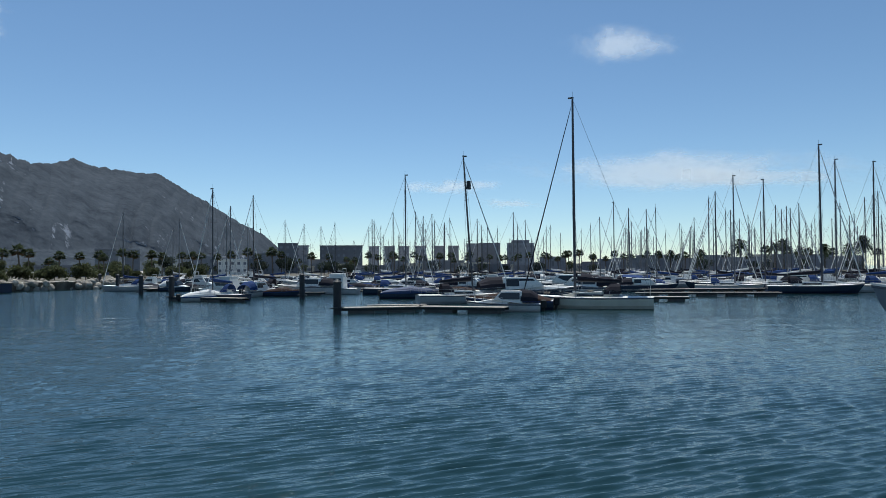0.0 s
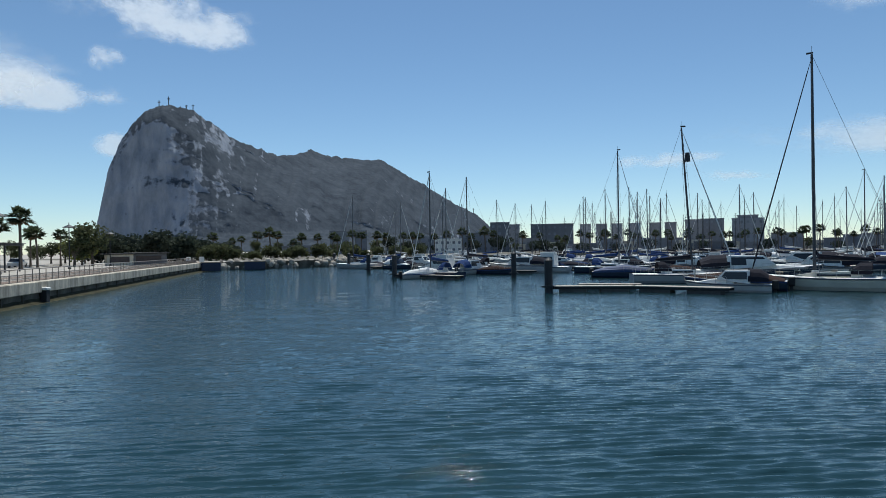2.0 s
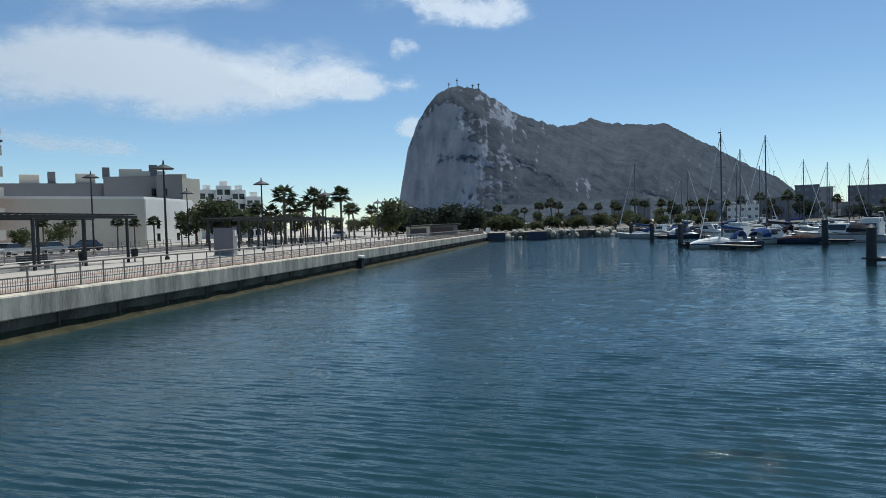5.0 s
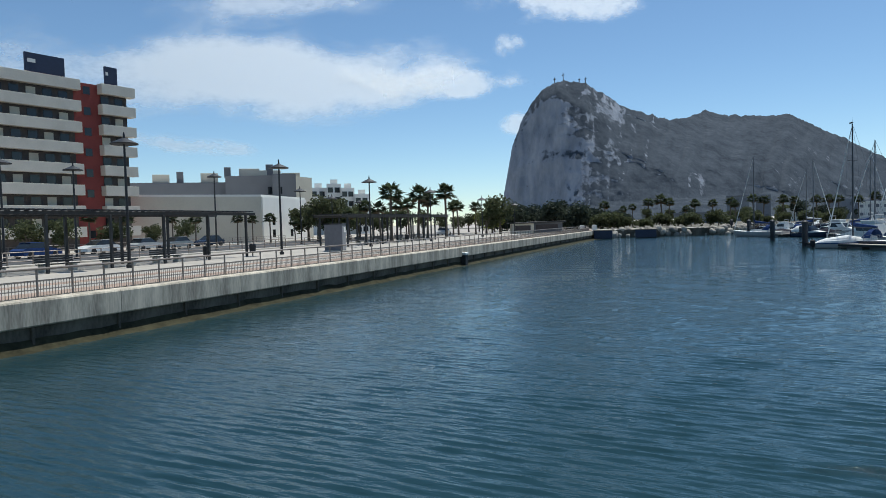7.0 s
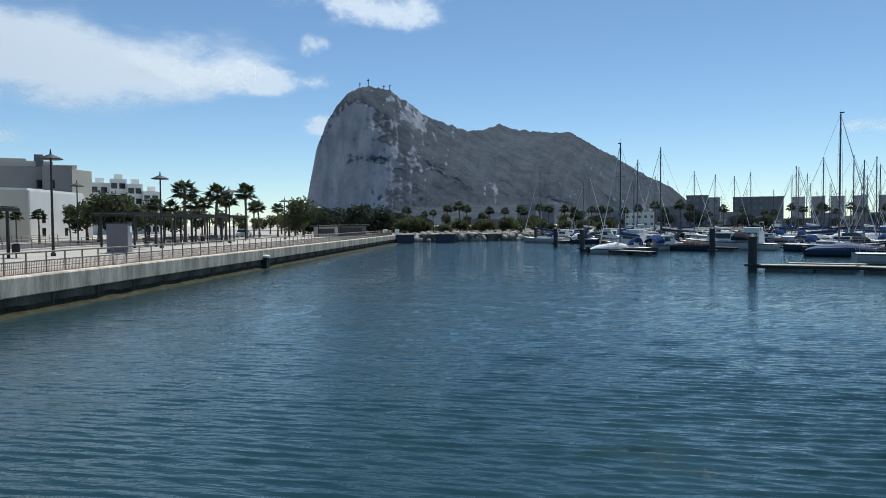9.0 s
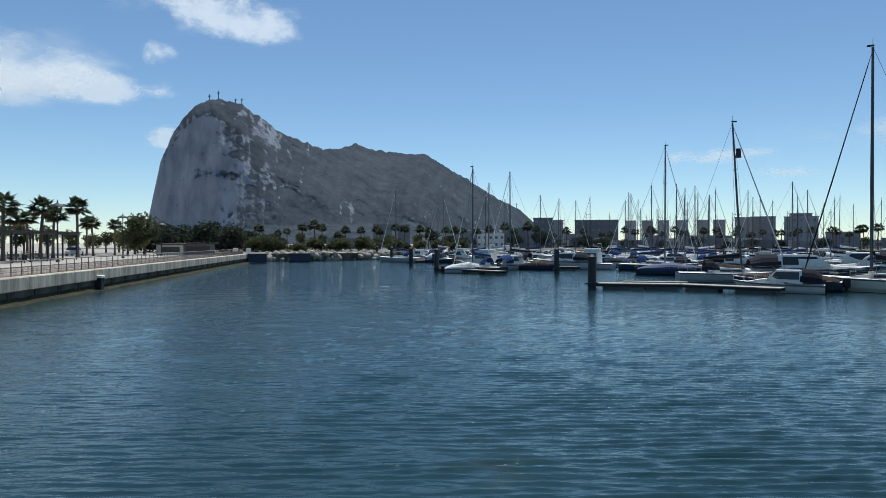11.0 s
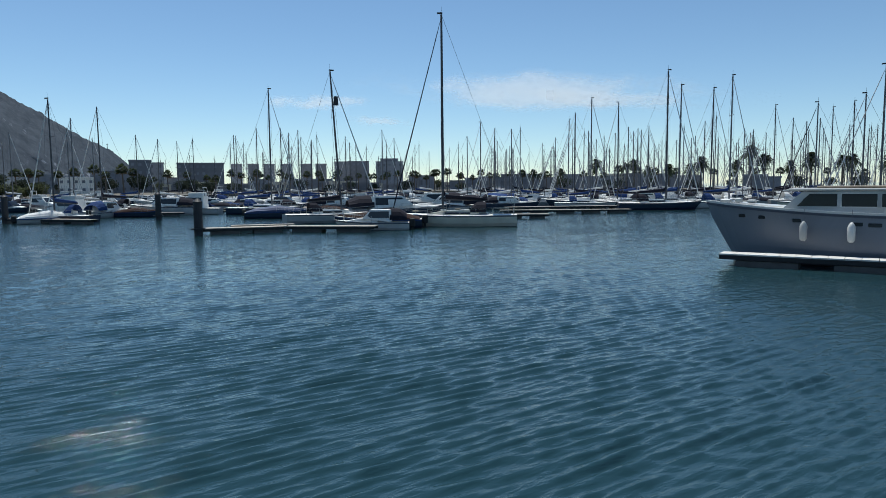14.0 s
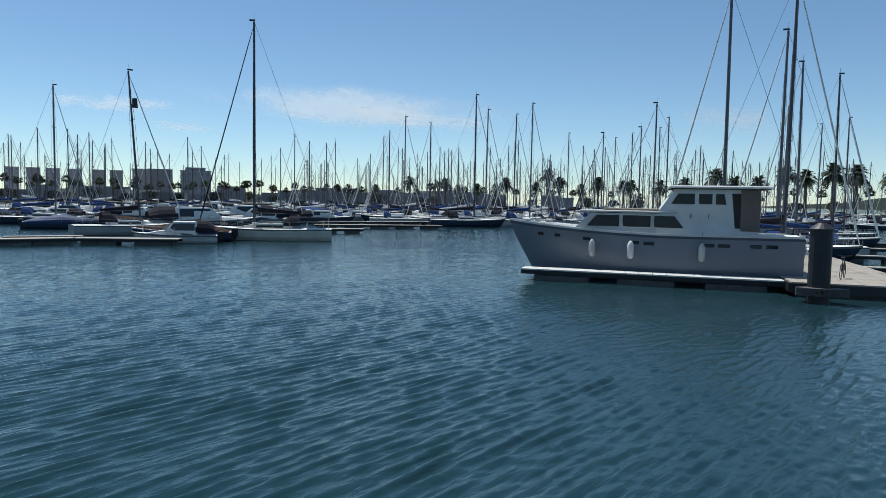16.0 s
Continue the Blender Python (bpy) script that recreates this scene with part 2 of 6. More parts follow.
def cloud_material(name, scale, seed, cut, stretch, soft, most):
    """Thin bright vapour lit by the sun from behind and by the sky, brightened by an added faint glow."""
    m = bpy.data.materials.new(name)
    m.use_nodes = True
    n, l = m.node_tree.nodes, m.node_tree.links
    n.remove(n["Principled BSDF"])
    co, mp, t = n.new("ShaderNodeTexCoord"), n.new("ShaderNodeMapping"), n.new("ShaderNodeTexNoise")
    mp.inputs["Location"].default_value, mp.inputs["Scale"].default_value = (seed, seed * 0.7, 0), stretch
    t.inputs["Scale"].default_value, t.inputs["Detail"].default_value, t.inputs["Roughness"].default_value = scale, 9, 0.6
    l.new(co.outputs["UV"], mp.inputs[0]), l.new(mp.outputs[0], t.inputs[0])
    # fades towards the rim of the sheet
    grad, mv = n.new("ShaderNodeTexGradient"), n.new("ShaderNodeMapping")
    grad.gradient_type = "SPHERICAL"
    mv.inputs["Location"].default_value, mv.inputs["Scale"].default_value = (-1, -1, 0), (2, 2, 1)
    l.new(co.outputs["UV"], mv.inputs[0]), l.new(mv.outputs[0], grad.inputs[0])
    add, mr = n.new("ShaderNodeMath"), n.new("ShaderNodeMapRange")
    add.operation = "MULTIPLY_ADD"
    add.inputs[1].default_value = 2.0
    l.new(t.outputs[0], add.inputs[0]), l.new(grad.outputs[0], add.inputs[2])
    mr.interpolation_type = "SMOOTHERSTEP"
    mr.inputs["From Min"].default_value, mr.inputs["From Max"].default_value, mr.inputs["To Max"].default_value = cut + 0.85 - soft, cut + 0.85 + soft, most
    l.new(add.outputs[0], mr.inputs[0])
    tr, tl, df, ms, mx = (n.new("ShaderNode" + k) for k in ("BsdfTransparent", "BsdfTranslucent", "BsdfDiffuse", "MixShader", "MixShader"))
    tl.inputs[0].default_value, df.inputs[0].default_value = (0.95, 0.95, 0.95, 1), (0.95, 0.95, 0.95, 1)
    ms.inputs[0].default_value = 0.35
    glow, ad = n.new("ShaderNodeEmission"), n.new("ShaderNodeAddShader")
    glow.inputs[0].default_value, glow.inputs[1].default_value = (0.9, 0.95, 1.0, 1), 0.10
    l.new(tl.outputs[0], ms.inputs[1]), l.new(df.outputs[0], ms.inputs[2])
    rimf, mul = n.new("ShaderNodeMapRange"), n.new("ShaderNodeMath")
    rimf.interpolation_type, mul.operation = "SMOOTHSTEP", "MULTIPLY"
    rimf.inputs["From Max"].default_value = 0.4
    l.new(grad.outputs[0], rimf.inputs[0]), l.new(rimf.outputs[0], mul.inputs[0]), l.new(mr.outputs[0], mul.inputs[1])
    l.new(mul.outputs[0], mx.inputs[0]), l.new(tr.outputs[0], mx.inputs[1]), l.new(ms.outputs[0], ad.inputs[0]), l.new(glow.outputs[0], ad.inputs[1]), l.new(ad.outputs[0], mx.inputs[2])
    l.new(mx.outputs[0], n["Material Output"].inputs[0])
    return m


ROCK, WATER = rock_material(), water_material()


# ---- mesh helpers ----
def part(name, bm, material, parent=None, label="", smooth=False):
    me = bpy.data.meshes.new(name)
    bmesh.ops.recalc_face_normals(bm, faces=bm.faces)
    bm.normal_update()
    bm.to_mesh(me)
    bm.free()
    if smooth:
        for p in me.polygons:
            p.use_smooth = True
    for mm in material if isinstance(material, tuple) else (material,):
        me.materials.append(mm)
    ob = new(name, me)
    ob.parent = parent
    if label:
        ob["label"] = label
    return ob


def share(name, me, parent, m, label=""):
    ob = new(name, me)
    ob.parent = parent
    ob.matrix_basis = m
    if label:
        ob["label"] = label
    return ob


def thing(name, m, label, category, group="", kind=""):
    ob = new(name)
    ob.empty_display_size = 0.2
    ob.matrix_basis = m
    return tagged(ob, label, category, group, kind)


def box(bm, c, s, rz=0.0, bevel=0.0, taper=1.0):
    vs = []
    cs, sn = math.cos(radians(rz)), math.sin(radians(rz))
    for z in (-1, 1):
        k = taper if z > 0 else 1.0
        for x, y in ((-1, -1), (1, -1), (1, 1), (-1, 1)):
            dx, dy = x * s[0] / 2 * k, y * s[1] / 2 * k
            vs.append(bm.verts.new((c[0] + dx * cs - dy * sn, c[1] + dx * sn + dy * cs, c[2] + z * s[2] / 2)))
    fs = [bm.faces.new([vs[i] for i in q]) for q in ((3, 2, 1, 0), (4, 5, 6, 7), (0, 1, 5, 4), (1, 2, 6, 5), (2, 3, 7, 6), (3, 0, 4, 7))]
    if bevel:
        es = {e for f in fs for e in f.edges}
        bmesh.ops.bevel(bm, geom=list(es), offset=bevel, segments=1, affect="EDGES")
    return bm


def tube(bm, pts, radii, n=6, cap=True):
    """A tapered tube through the points."""
    rings = []
    pts = [Vector(p) for p in pts]
    if not hasattr(radii, "__len__"):
        radii = [radii] * len(pts)
    for i, p in enumerate(pts):
        d = (pts[min(i + 1, len(pts) - 1)] - pts[max(i - 1, 0)]).normalized()
        a = d.orthogonal().normalized() if abs(d.z) < 0.99 else Vector((1, 0, 0))
        a = (a - d * a.dot(d)).normalized()
        b = d.cross(a)
        rings.append([bm.verts.new(p + radii[i] * (math.cos(k * math.tau / n) * a + math.sin(k * math.tau / n) * b)) for k in range(n)])
    for r0, r1 in zip(rings, rings[1:]):
        for k in range(n):
            bm.faces.new((r0[k], r0[(k + 1) % n], r1[(k + 1) % n], r1[k]))
    if cap and n > 2:
        bm.faces.new(rings[0][::-1]), bm.faces.new(rings[-1])
    return bm


def loft(bm, rings, close=False, caps=True):
    rs = [[bm.verts.new(p) for p in r] for r in rings]
    m = len(rs[0])
    for a, b in zip(rs, rs[1:]):
        for k in range(m if close else m - 1):
            bm.faces.new((a[k], a[(k + 1) % m], b[(k + 1) % m], b[k]))
    if caps:
        bm.faces.new(rs[0][::-1]), bm.faces.new(rs[-1])
    return bm


def B():
    return bmesh.new()

# ---- water ----
def sea():
    """One sheet of water: fine swell near by, smooth far off."""
    rng = np.random.RandomState(3)
    az = np.radians(np.concatenate([np.arange(-66, 92, 0.2), np.arange(92, 294, 2.0)]))
    rad = np.concatenate([[0.6, 1.5, 3.0, 4.5], 5.5 * 1.0045 ** np.arange(0, 540), np.geomspace(64, 4800, 50)])
    r, a = np.meshgrid(rad, az, indexing="ij")
    x, y = -r * np.sin(a), r * np.cos(a)
    z = np.zeros_like(x)
    # a short wind chop in two directions over a faint longer swell
    for k in range(60):
        if k < 34:
            lam, th, amp = 0.22 * (0.44 / 0.22) ** rng.rand(), radians(113) + rng.randn() * 0.095, 0.0150
        elif k < 52:
            lam, th, amp = 0.30 * (0.60 / 0.30) ** rng.rand(), radians(88) + rng.randn() * 0.3, 0.0042
        else:
            lam, th, amp = 2.0 + 3.0 * rng.rand(), radians(100) + rng.randn() * 0.4, 0.0018
        amp *= lam * (0.6 + 0.8 * rng.rand())
        fade = np.clip(1.5 - r * 0.0045 * 2.6 / lam, 0, 1) * np.clip((62 - r) / 20, 0, 1)
        ph = 2 * np.pi / lam * (x * np.cos(th) + y * np.sin(th)) + rng.rand() * 6.28
        group = 0.65 + 0.35 * np.sin(x * (0.10 + 0.15 * rng.rand()) + y * (0.2 * rng.rand() - 0.1) + 6.28 * rng.rand())
        ph += 0.9 * np.sin(x * 0.13 + k) + 0.9 * np.sin(y * 0.11 + 2 * k)
        z += fade * group * amp * (np.sin(ph) - 0.16 * np.cos(2 * ph))
    # calmer and livelier patches
    z *= 0.75 + 0.25 * np.sin(x * 0.09 + 1.3 * np.sin(y * 0.05)) * np.sin(y * 0.07 + 0.8)
    nr, na = r.shape
    co = np.stack([x, y, z], -1).reshape(-1, 3)
    i, j = np.meshgrid(np.arange(nr - 1), np.arange(na), indexing="ij")
    k = (j + 1) % na
    quads = np.stack([i * na + j, i * na + k, (i + 1) * na + k, (i + 1) * na + j], -1).reshape(-1, 4)[:, ::-1]
    me = bpy.data.meshes.new("water")
    me.vertices.add(len(co)), me.loops.add(quads.size), me.polygons.add(len(quads))
    me.vertices.foreach_set("co", co.ravel())
    me.loops.foreach_set("vertex_index", quads.ravel().astype(np.int32))
    me.polygons.foreach_set("loop_start", np.arange(0, quads.size, 4, dtype=np.int32))
    me.polygons.foreach_set("use_smooth", np.ones(len(quads), dtype=bool))
    me.update(calc_edges=True)
    me.materials.append(WATER)
    tagged(new("water", me), "rippled teal harbour water with small waves", "water", kind="structure")


sea()

# ---- land ----
LAND = 1.6
QP, QD = Vector((-27.2, 6.7, 0)), Vector((-0.4857, 0.8741, 0))
QN = Vector((QD.y, -QD.x, 0))          # from the quay out over the water
Q_END = 123.0


def on_quay(s, back=0.0, z=LAND):
    """A place s metres along the quay, back metres in from its edge."""
    p = QP + QD * s - QN * back
    return Vector((p.x, p.y, z))


def land():
    shore = [(-79, 125), (-73, 134), (-76, 150), (-60, 185), (-20, 222), (60, 240), (150, 228), (235, 165), (300, 70), (330, -60)]
    outer = [(390, -60), (355, 90), (275, 205), (200, 280), (190, 700), (0, 2600), (-200, 4300), (-3500, 3500), (-3500, -400), (10, -400)]
    ring = [on_quay(-80, 0.9), on_quay(Q_END, 0.9)] + [Vector((x, y, LAND)) for x, y in shore + outer]
    bm = B()
    top = [bm.verts.new((p.x, p.y, LAND)) for p in ring]
    low = [bm.verts.new((p.x, p.y, -1.5)) for p in ring]
    f = bm.faces.new(top)
    for i in range(len(ring)):
        j = (i + 1) % len(ring)
        bm.faces.new((top[i], low[i], low[j], top[j]))
    bm.normal_update()
    bmesh.ops.triangulate(bm, faces=[f])
    bmesh.ops.recalc_face_normals(bm, faces=bm.faces)
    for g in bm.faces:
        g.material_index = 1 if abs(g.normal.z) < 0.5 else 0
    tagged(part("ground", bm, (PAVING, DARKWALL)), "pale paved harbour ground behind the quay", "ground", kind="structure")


land()


def far_ground():
    bm = B()
    f = bm.faces.new([bm.verts.new((x, y, LAND + 0.02)) for x, y in ((-82, 130), (-77, 152), (-61, 187), (-20, 224), (60, 242), (150, 230), (198, 275), (150, 420), (-200, 420), (-260, 200))])
    bm.normal_update()
    bmesh.ops.triangulate(bm, faces=[f])
    tagged(part("far_yard", bm, mat("dusty_ground", (0.15, 0.135, 0.105), 0.95, vary=0.4, scale=0.05, fine=0.8)), "dusty grey yard behind the marina", "ground", kind="structure")


far_ground()


# ---- the rock ----
def headland():
    """A limestone headland: sheer north face, long scrub-covered western slope and a broken crest."""
    # bearing, crest height, distance of the crest, distance of the foot
    crest = [(46.3, -10, 2060, 2030), (45.2, 62, 2060, 2010), (44.3, 226, 2065, 1990), (43.5, 305, 2070, 1960), (42.6, 362, 2075, 1930), (41.6, 405, 2080, 1890),
             (40.5, 424, 2085, 1850), (39.6, 430, 2100, 1800), (38.2, 428, 2140, 1740), (36.1, 392, 2230, 1680), (35.0, 371, 2300, 1650), (31.5, 343, 2470, 1640), (30.3, 362, 2580, 1650),
             (28.8, 416, 2810, 1680), (27.8, 399, 2830, 1700), (24.2, 393, 2950, 1820), (23.0, 399, 2980, 1880), (21.9, 368, 3010, 1950), (19.5, 300, 3080, 2120), (17.2, 225, 3150, 2330), (14.9, 160, 3200, 2600), (13.6, 95, 3240, 2800), (10.0, 40, 3300, 3000)]
    c = np.array(crest)[::-1]
    us = np.linspace(10.0, 46.3, 460)
    hh, d1, d0 = (np.interp(us, c[:, 0], c[:, k]) for k in (1, 2, 3))
    ker = np.hanning(7) / np.hanning(7).sum()
    d1, d0 = (np.convolve(np.pad(v, 3, mode="edge"), ker, "valid") for v in (d1, d0))
    nv = 190
    verts, quads = [], []
    for i, u in enumerate(us):
        a = radians(u)
        wall = min(1.0, max(0.0, (u - 35.0) / 6.0))      # how sheer the column is
        ragged = 7 * noise.noise((u * 2.3, 0, 5)) + 4 * noise.noise((u * 9, 0, 1))
        for j in range(nv):
            v = j / (nv - 1) * 1.25
            if v <= 1:
                # slope: gentle talus, lower cliffs, then an even scrub slope to the crest
                slope = 0.16 * (v / 0.3) if v < 0.3 else 0.16 + 0.16 * ((v - 0.3) / 0.09) if v < 0.39 else 0.32 + 0.68 * ((v - 0.39) / 0.61) ** 0.9
                face = 0.10 * (v / 0.25) if v < 0.25 else 0.10 + 0.75 * ((v - 0.25) / 0.40) if v < 0.65 else 0.85 + 0.15 * ((v - 0.65) / 0.35) ** 0.6
                h = hh[i] * (slope * (1 - wall) + face * wall)
                d = d0[i] + (d1[i] - d0[i]) * v
            else:
                h = hh[i] * (1 - ((v - 1) / 0.25) ** 1.2)
                d = d1[i] + 500 * (v - 1)
            x, y = -d * math.sin(a), d * math.cos(a)
            p = Vector((x * 0.006, y * 0.006, h * 0.008))
            rough = noise.fractal(p, 1.0, 2.0, 4)
            gully = noise.fractal(Vector((u * 1.1, 3.3, h * 0.004)), 1.0, 2.0, 3)
            env = max(0.0, min(1, v * 4)) * max(0.0, min(1, (1.02 - v) * 6)) if v <= 1 else 0
            spur = 1 - 2 * abs(noise.fractal(Vector((u * 0.6 + 0.8 * v, 8.1, v * 1.6)), 1.0, 2.0, 3))
            d += env * (46 * rough * (1 - 0.75 * wall) + (2 + 10 * wall) * gully + 7 * spur * (1 - 0.5 * wall))
            h += env * (20 * rough * (1 - 0.8 * wall) - 5 * spur * (1 - wall)) + (ragged if 0.9 < v < 1.1 else 0) * min(1, hh[i] / 150)
            verts.append((-d * math.sin(a), d * math.cos(a), max(h, -20)))
    n = len(us)
    for i in range(n - 1):
        for j in range(nv - 1):
            quads.append((i * nv + j, i * nv + j + 1, (i + 1) * nv + j + 1, (i + 1) * nv + j))
    me = bpy.data.meshes.new("headland")
    me.from_pydata(verts, [], quads)
    me.materials.append(ROCK)
    for p in me.polygons:
        p.use_smooth = True
    tagged(new("headland", me), "huge grey limestone headland with a sheer cliff and scrub slopes", "mountain", kind="structure")


headland()


def summit_masts():
    for az, h in ((40.6, 26), (39.9, 34), (38.6, 18), (38.1, 22), (15.2, 30)):
        d = np.interp(az, (15, 38, 42), (3190, 2150, 2080))
        z0 = np.interp(az, (15, 38, 40, 42), (158, 424, 424, 400))
        p = (-d * math.sin(radians(az)), d * math.cos(radians(az)), z0)
        o = thing("radio_mast", pose(*p), "thin radio mast on the crest of the rock", "radio mast", "summit masts")
        a, b = B(), B()
        tube(a, [(0, 0, -25), (0, 0, h)], [2.2, 1.0], 6)
        box(b, (0, 0, h * 0.8), (8, 2.5, 2.2))
        part("pole", a, DARKMETAL, o), part("aerial", b, DARKMETAL, o)


summit_masts()


def far_hills():
    bm = B()
    rows = []
    for i in range(90):
        a = radians(-100 + i * 0.55)
        h = min(1, (90 - i) / 25) * (70 + 60 * noise.fractal(Vector((i * 0.05, 0, 0)), 1, 2, 4) + 55 * max(0, math.sin((i - 5) * 0.06)))
        rows.append([(-d * math.sin(a), d * math.cos(a), z) for d, z in ((4300, -5), (4450, h * 0.5), (4650, h), (4750, -5))])
    loft(bm, rows, caps=False)
    tagged(part("far_hills", bm, PINE, smooth=True), "low hazy hills across the bay", "hills", kind="structure")


far_hills()


# ---- clouds ----
def cloud(az, el, w, h, tilt, seed, cut, scale=2.2, stretch=(1, 1, 1), soft=0.5, most=0.72):
    """A sheet of high cloud far out; az, el in degrees from the harbour, w and h in degrees across."""
    bm = B()
    uv = bm.loops.layers.uv.new("uv")
    n, R = 10, 4700
    grid = []
    ct, st = math.cos(radians(tilt)), math.sin(radians(tilt))
    for i in range(n + 1):
        row = []
        for j in range(n + 1):
            u, v = i / n, j / n
            dx, dy = (u - 0.5) * w, (v - 0.5) * h
            a, e = radians(az - (dx * ct - dy * st)), radians(el + dx * st + dy * ct)
            row.append((bm.verts.new((-R * math.sin(a) * math.cos(e), R * math.cos(a) * math.cos(e), R * math.sin(e))), (u, v)))
        grid.append(row)
    for i in range(n):
        for j in range(n):
            q = (grid[i][j], grid[i + 1][j], grid[i + 1][j + 1], grid[i][j + 1])
            f = bm.faces.new([c[0] for c in q])
            for lp, c in zip(f.loops, q):
                lp[uv].uv = c[1]
    ob = part("cloud", bm, cloud_material("cloud_vapour", scale, seed, cut, stretch, soft, most), smooth=True)
    tagged(ob, "thin wispy white cloud high over the bay", "cloud", "clouds", "structure")


cloud(66.5, 12.4, 58, 10.5, 1, 3.1, 0.68, 2.2, (2.0, 0.7, 1), 0.32, 0.74)
cloud(51.5, 12.0, 22, 4.0, -2, 3.9, 0.66, 2.2, (2.2, 0.6, 1), 0.32, 0.7)
cloud(39.5, 17.8, 20, 5.5, -6, 8.4, 0.70, 2.4, (2.0, 0.8, 1), 0.36, 0.68)
cloud(64, 17.8, 40, 6, 3, 5.5, 0.92, 2.4, (2.2, 0.8, 1), 0.45, 0.55)
cloud(44.4, 14.6, 3.6, 2.4, 8, 1.7, 0.72, 1.6, (1.5, 1, 1), 0.5, 0.55)
cloud(43.8, 8.3, 4, 2.6, 0, 12.3, 0.70, 1.6, (1, 1, 1), 0.45, 0.6)
cloud(71, 6.9, 16, 2.2, -4, 4.2, 0.78, 2.0, (2.2, 0.7, 1), 0.5, 0.5)
cloud(-20, 7.6, 40, 4.6, -3.5, 6.6, 0.74, 2.0, (2.4, 0.6, 1), 0.42, 0.62)
cloud(-24, 6.9, 24, 2.2, -5, 16.2, 0.76, 2.0, (2.4, 0.7, 1), 0.42, 0.5)
cloud(-1, 6.9, 11, 1.9, 0, 9.9, 0.72, 2.0, (2.2, 0.7, 1), 0.45, 0.55)
cloud(-5.5, 5.4, 8, 1.2, -3, 2.2, 0.74, 2.0, (2.2, 0.7, 1), 0.45, 0.5)
cloud(-15, 17.8, 14, 4, -4, 7.7, 0.80, 1.8, (2.0, 0.7, 1), 0.5, 0.5)
cloud(-50, 6.8, 12, 4, 4, 13.7, 0.88, 1.8, (2.0, 0.8, 1), 0.5, 0.5)

# ---- quay, rail and promenade ----
def bearing(az, d, z=LAND):
    a = radians(az)
    return Vector((-d * math.sin(a), d * math.cos(a), z))


def quay_bearing(az, back, z=LAND):
    """Where the bearing az meets the line back metres behind the quay's edge."""
    a = radians(az)
    d = (20.5 + back) / (QN.x * math.sin(a) - QN.y * math.cos(a))
    return bearing(az, d, z)


QROT = math.degrees(math.atan2(QD.y, QD.x))


def along(s, back=0.0, z=LAND, turn=0.0):
    p = on_quay(s, back, z)
    return pose(p.x, p.y, p.z, 0, 0, QROT + turn)


def quay():
    q = thing("quay_wall", along(0, 0, 0), "concrete quay wall with a pale cap and dark wet panels", "quay wall", kind="structure")
    # pale cap, one length after another; local x runs along the quay, y inland
    cap = B()
    L = 7.0
    prof = [(0.0, 0.80), (-0.06, 0.85), (-0.06, 1.62), (-0.02, 1.68), (0.62, 1.69), (0.66, 1.60), (0.66, 0.80)]
    loft(cap, [[(x, y, z) for y, z in prof] for x in (0.012, L - 0.012)], close=True)
    first = part("cap_stone", cap, CAPSTONE, q)
    first.location.x = -77
    for i in range(1, 28):
        share("cap_stone", first.data, q, pose(-77 + i * L, 0, 0))
    pan = B()
    loft(pan, [[(x, y, z) for y, z in ((0.18, -1.2), (0.16, 0.2), (0.16, 0.79), (0.7, 0.79), (0.7, -1.2))] for x in (0.04, 3.46)], close=True)
    p0 = part("wall_panel", pan, DARKWALL, q)
    p0.location.x = -77
    for i in range(1, 57):
        share("wall_panel", p0.data, q, pose(-77 + i * 3.5, 0, 0))
    rib = B()
    box(rib, (0, 0.13, 0.08), (0.11, 0.16, 1.42), bevel=0.02)
    r0 = part("wall_rib", rib, DARKWALL, q)
    r0.location.x = -77
    for i in range(1, 57):
        share("wall_rib", r0.data, q, pose(-77 + i * 3.5, 0, 0))
    core = B()
    box(core, (22, 0.93, -0.2), (200, 0.5, 2.4))
    part("wall_core", core, CONCRETE, q)
    # weed-covered footing at the water line
    shelf = B()
    rows = []
    for i in range(260):
        x = -77 + i * 0.77
        w = 0.6 + 0.4 * noise.noise((x * 0.15, 0, 0)) + 0.5 * noise.noise((x * 0.9, 3, 0)) + max(0, x - 20) * 0.012
        b = 0.12 * noise.noise((x * 0.7, 9, 0))
        rows.append([(x, 0.2, 0.40 + b), (x, 0.10, 0.36 + b), (x, 0.02, 0.12 + b), (x, -w * 0.45, 0.01 + 0.06 * noise.noise((x, 2, 0))), (x, -w, -0.14), (x, -w - 1.6, -0.6)])
    loft(shelf, rows, caps=False)
    part("weed_footing", shelf, ALGAE, q, "olive-brown weed on the footing", smooth=True)
    ret = B()
    box(ret, (Q_END - 0.4, 5, 0.3), (0.8, 10, 2.7))
    part("end_wall", ret, DARKWALL, q)
    # outfall
    of = B()
    box(of, (0, -0.12, 0.42), (0.75, 0.5, 1.1), bevel=0.04)
    o = part("outfall_box", of, RUBBER, q, "black outfall box below the cap")
    o.location.x = 38.6
    oc = B()
    box(oc, (38.6, -0.14, 1.08), (0.85, 0.55, 0.22), bevel=0.04)
    part("outfall_lid", oc, WHITEPAINT, q)


quay()


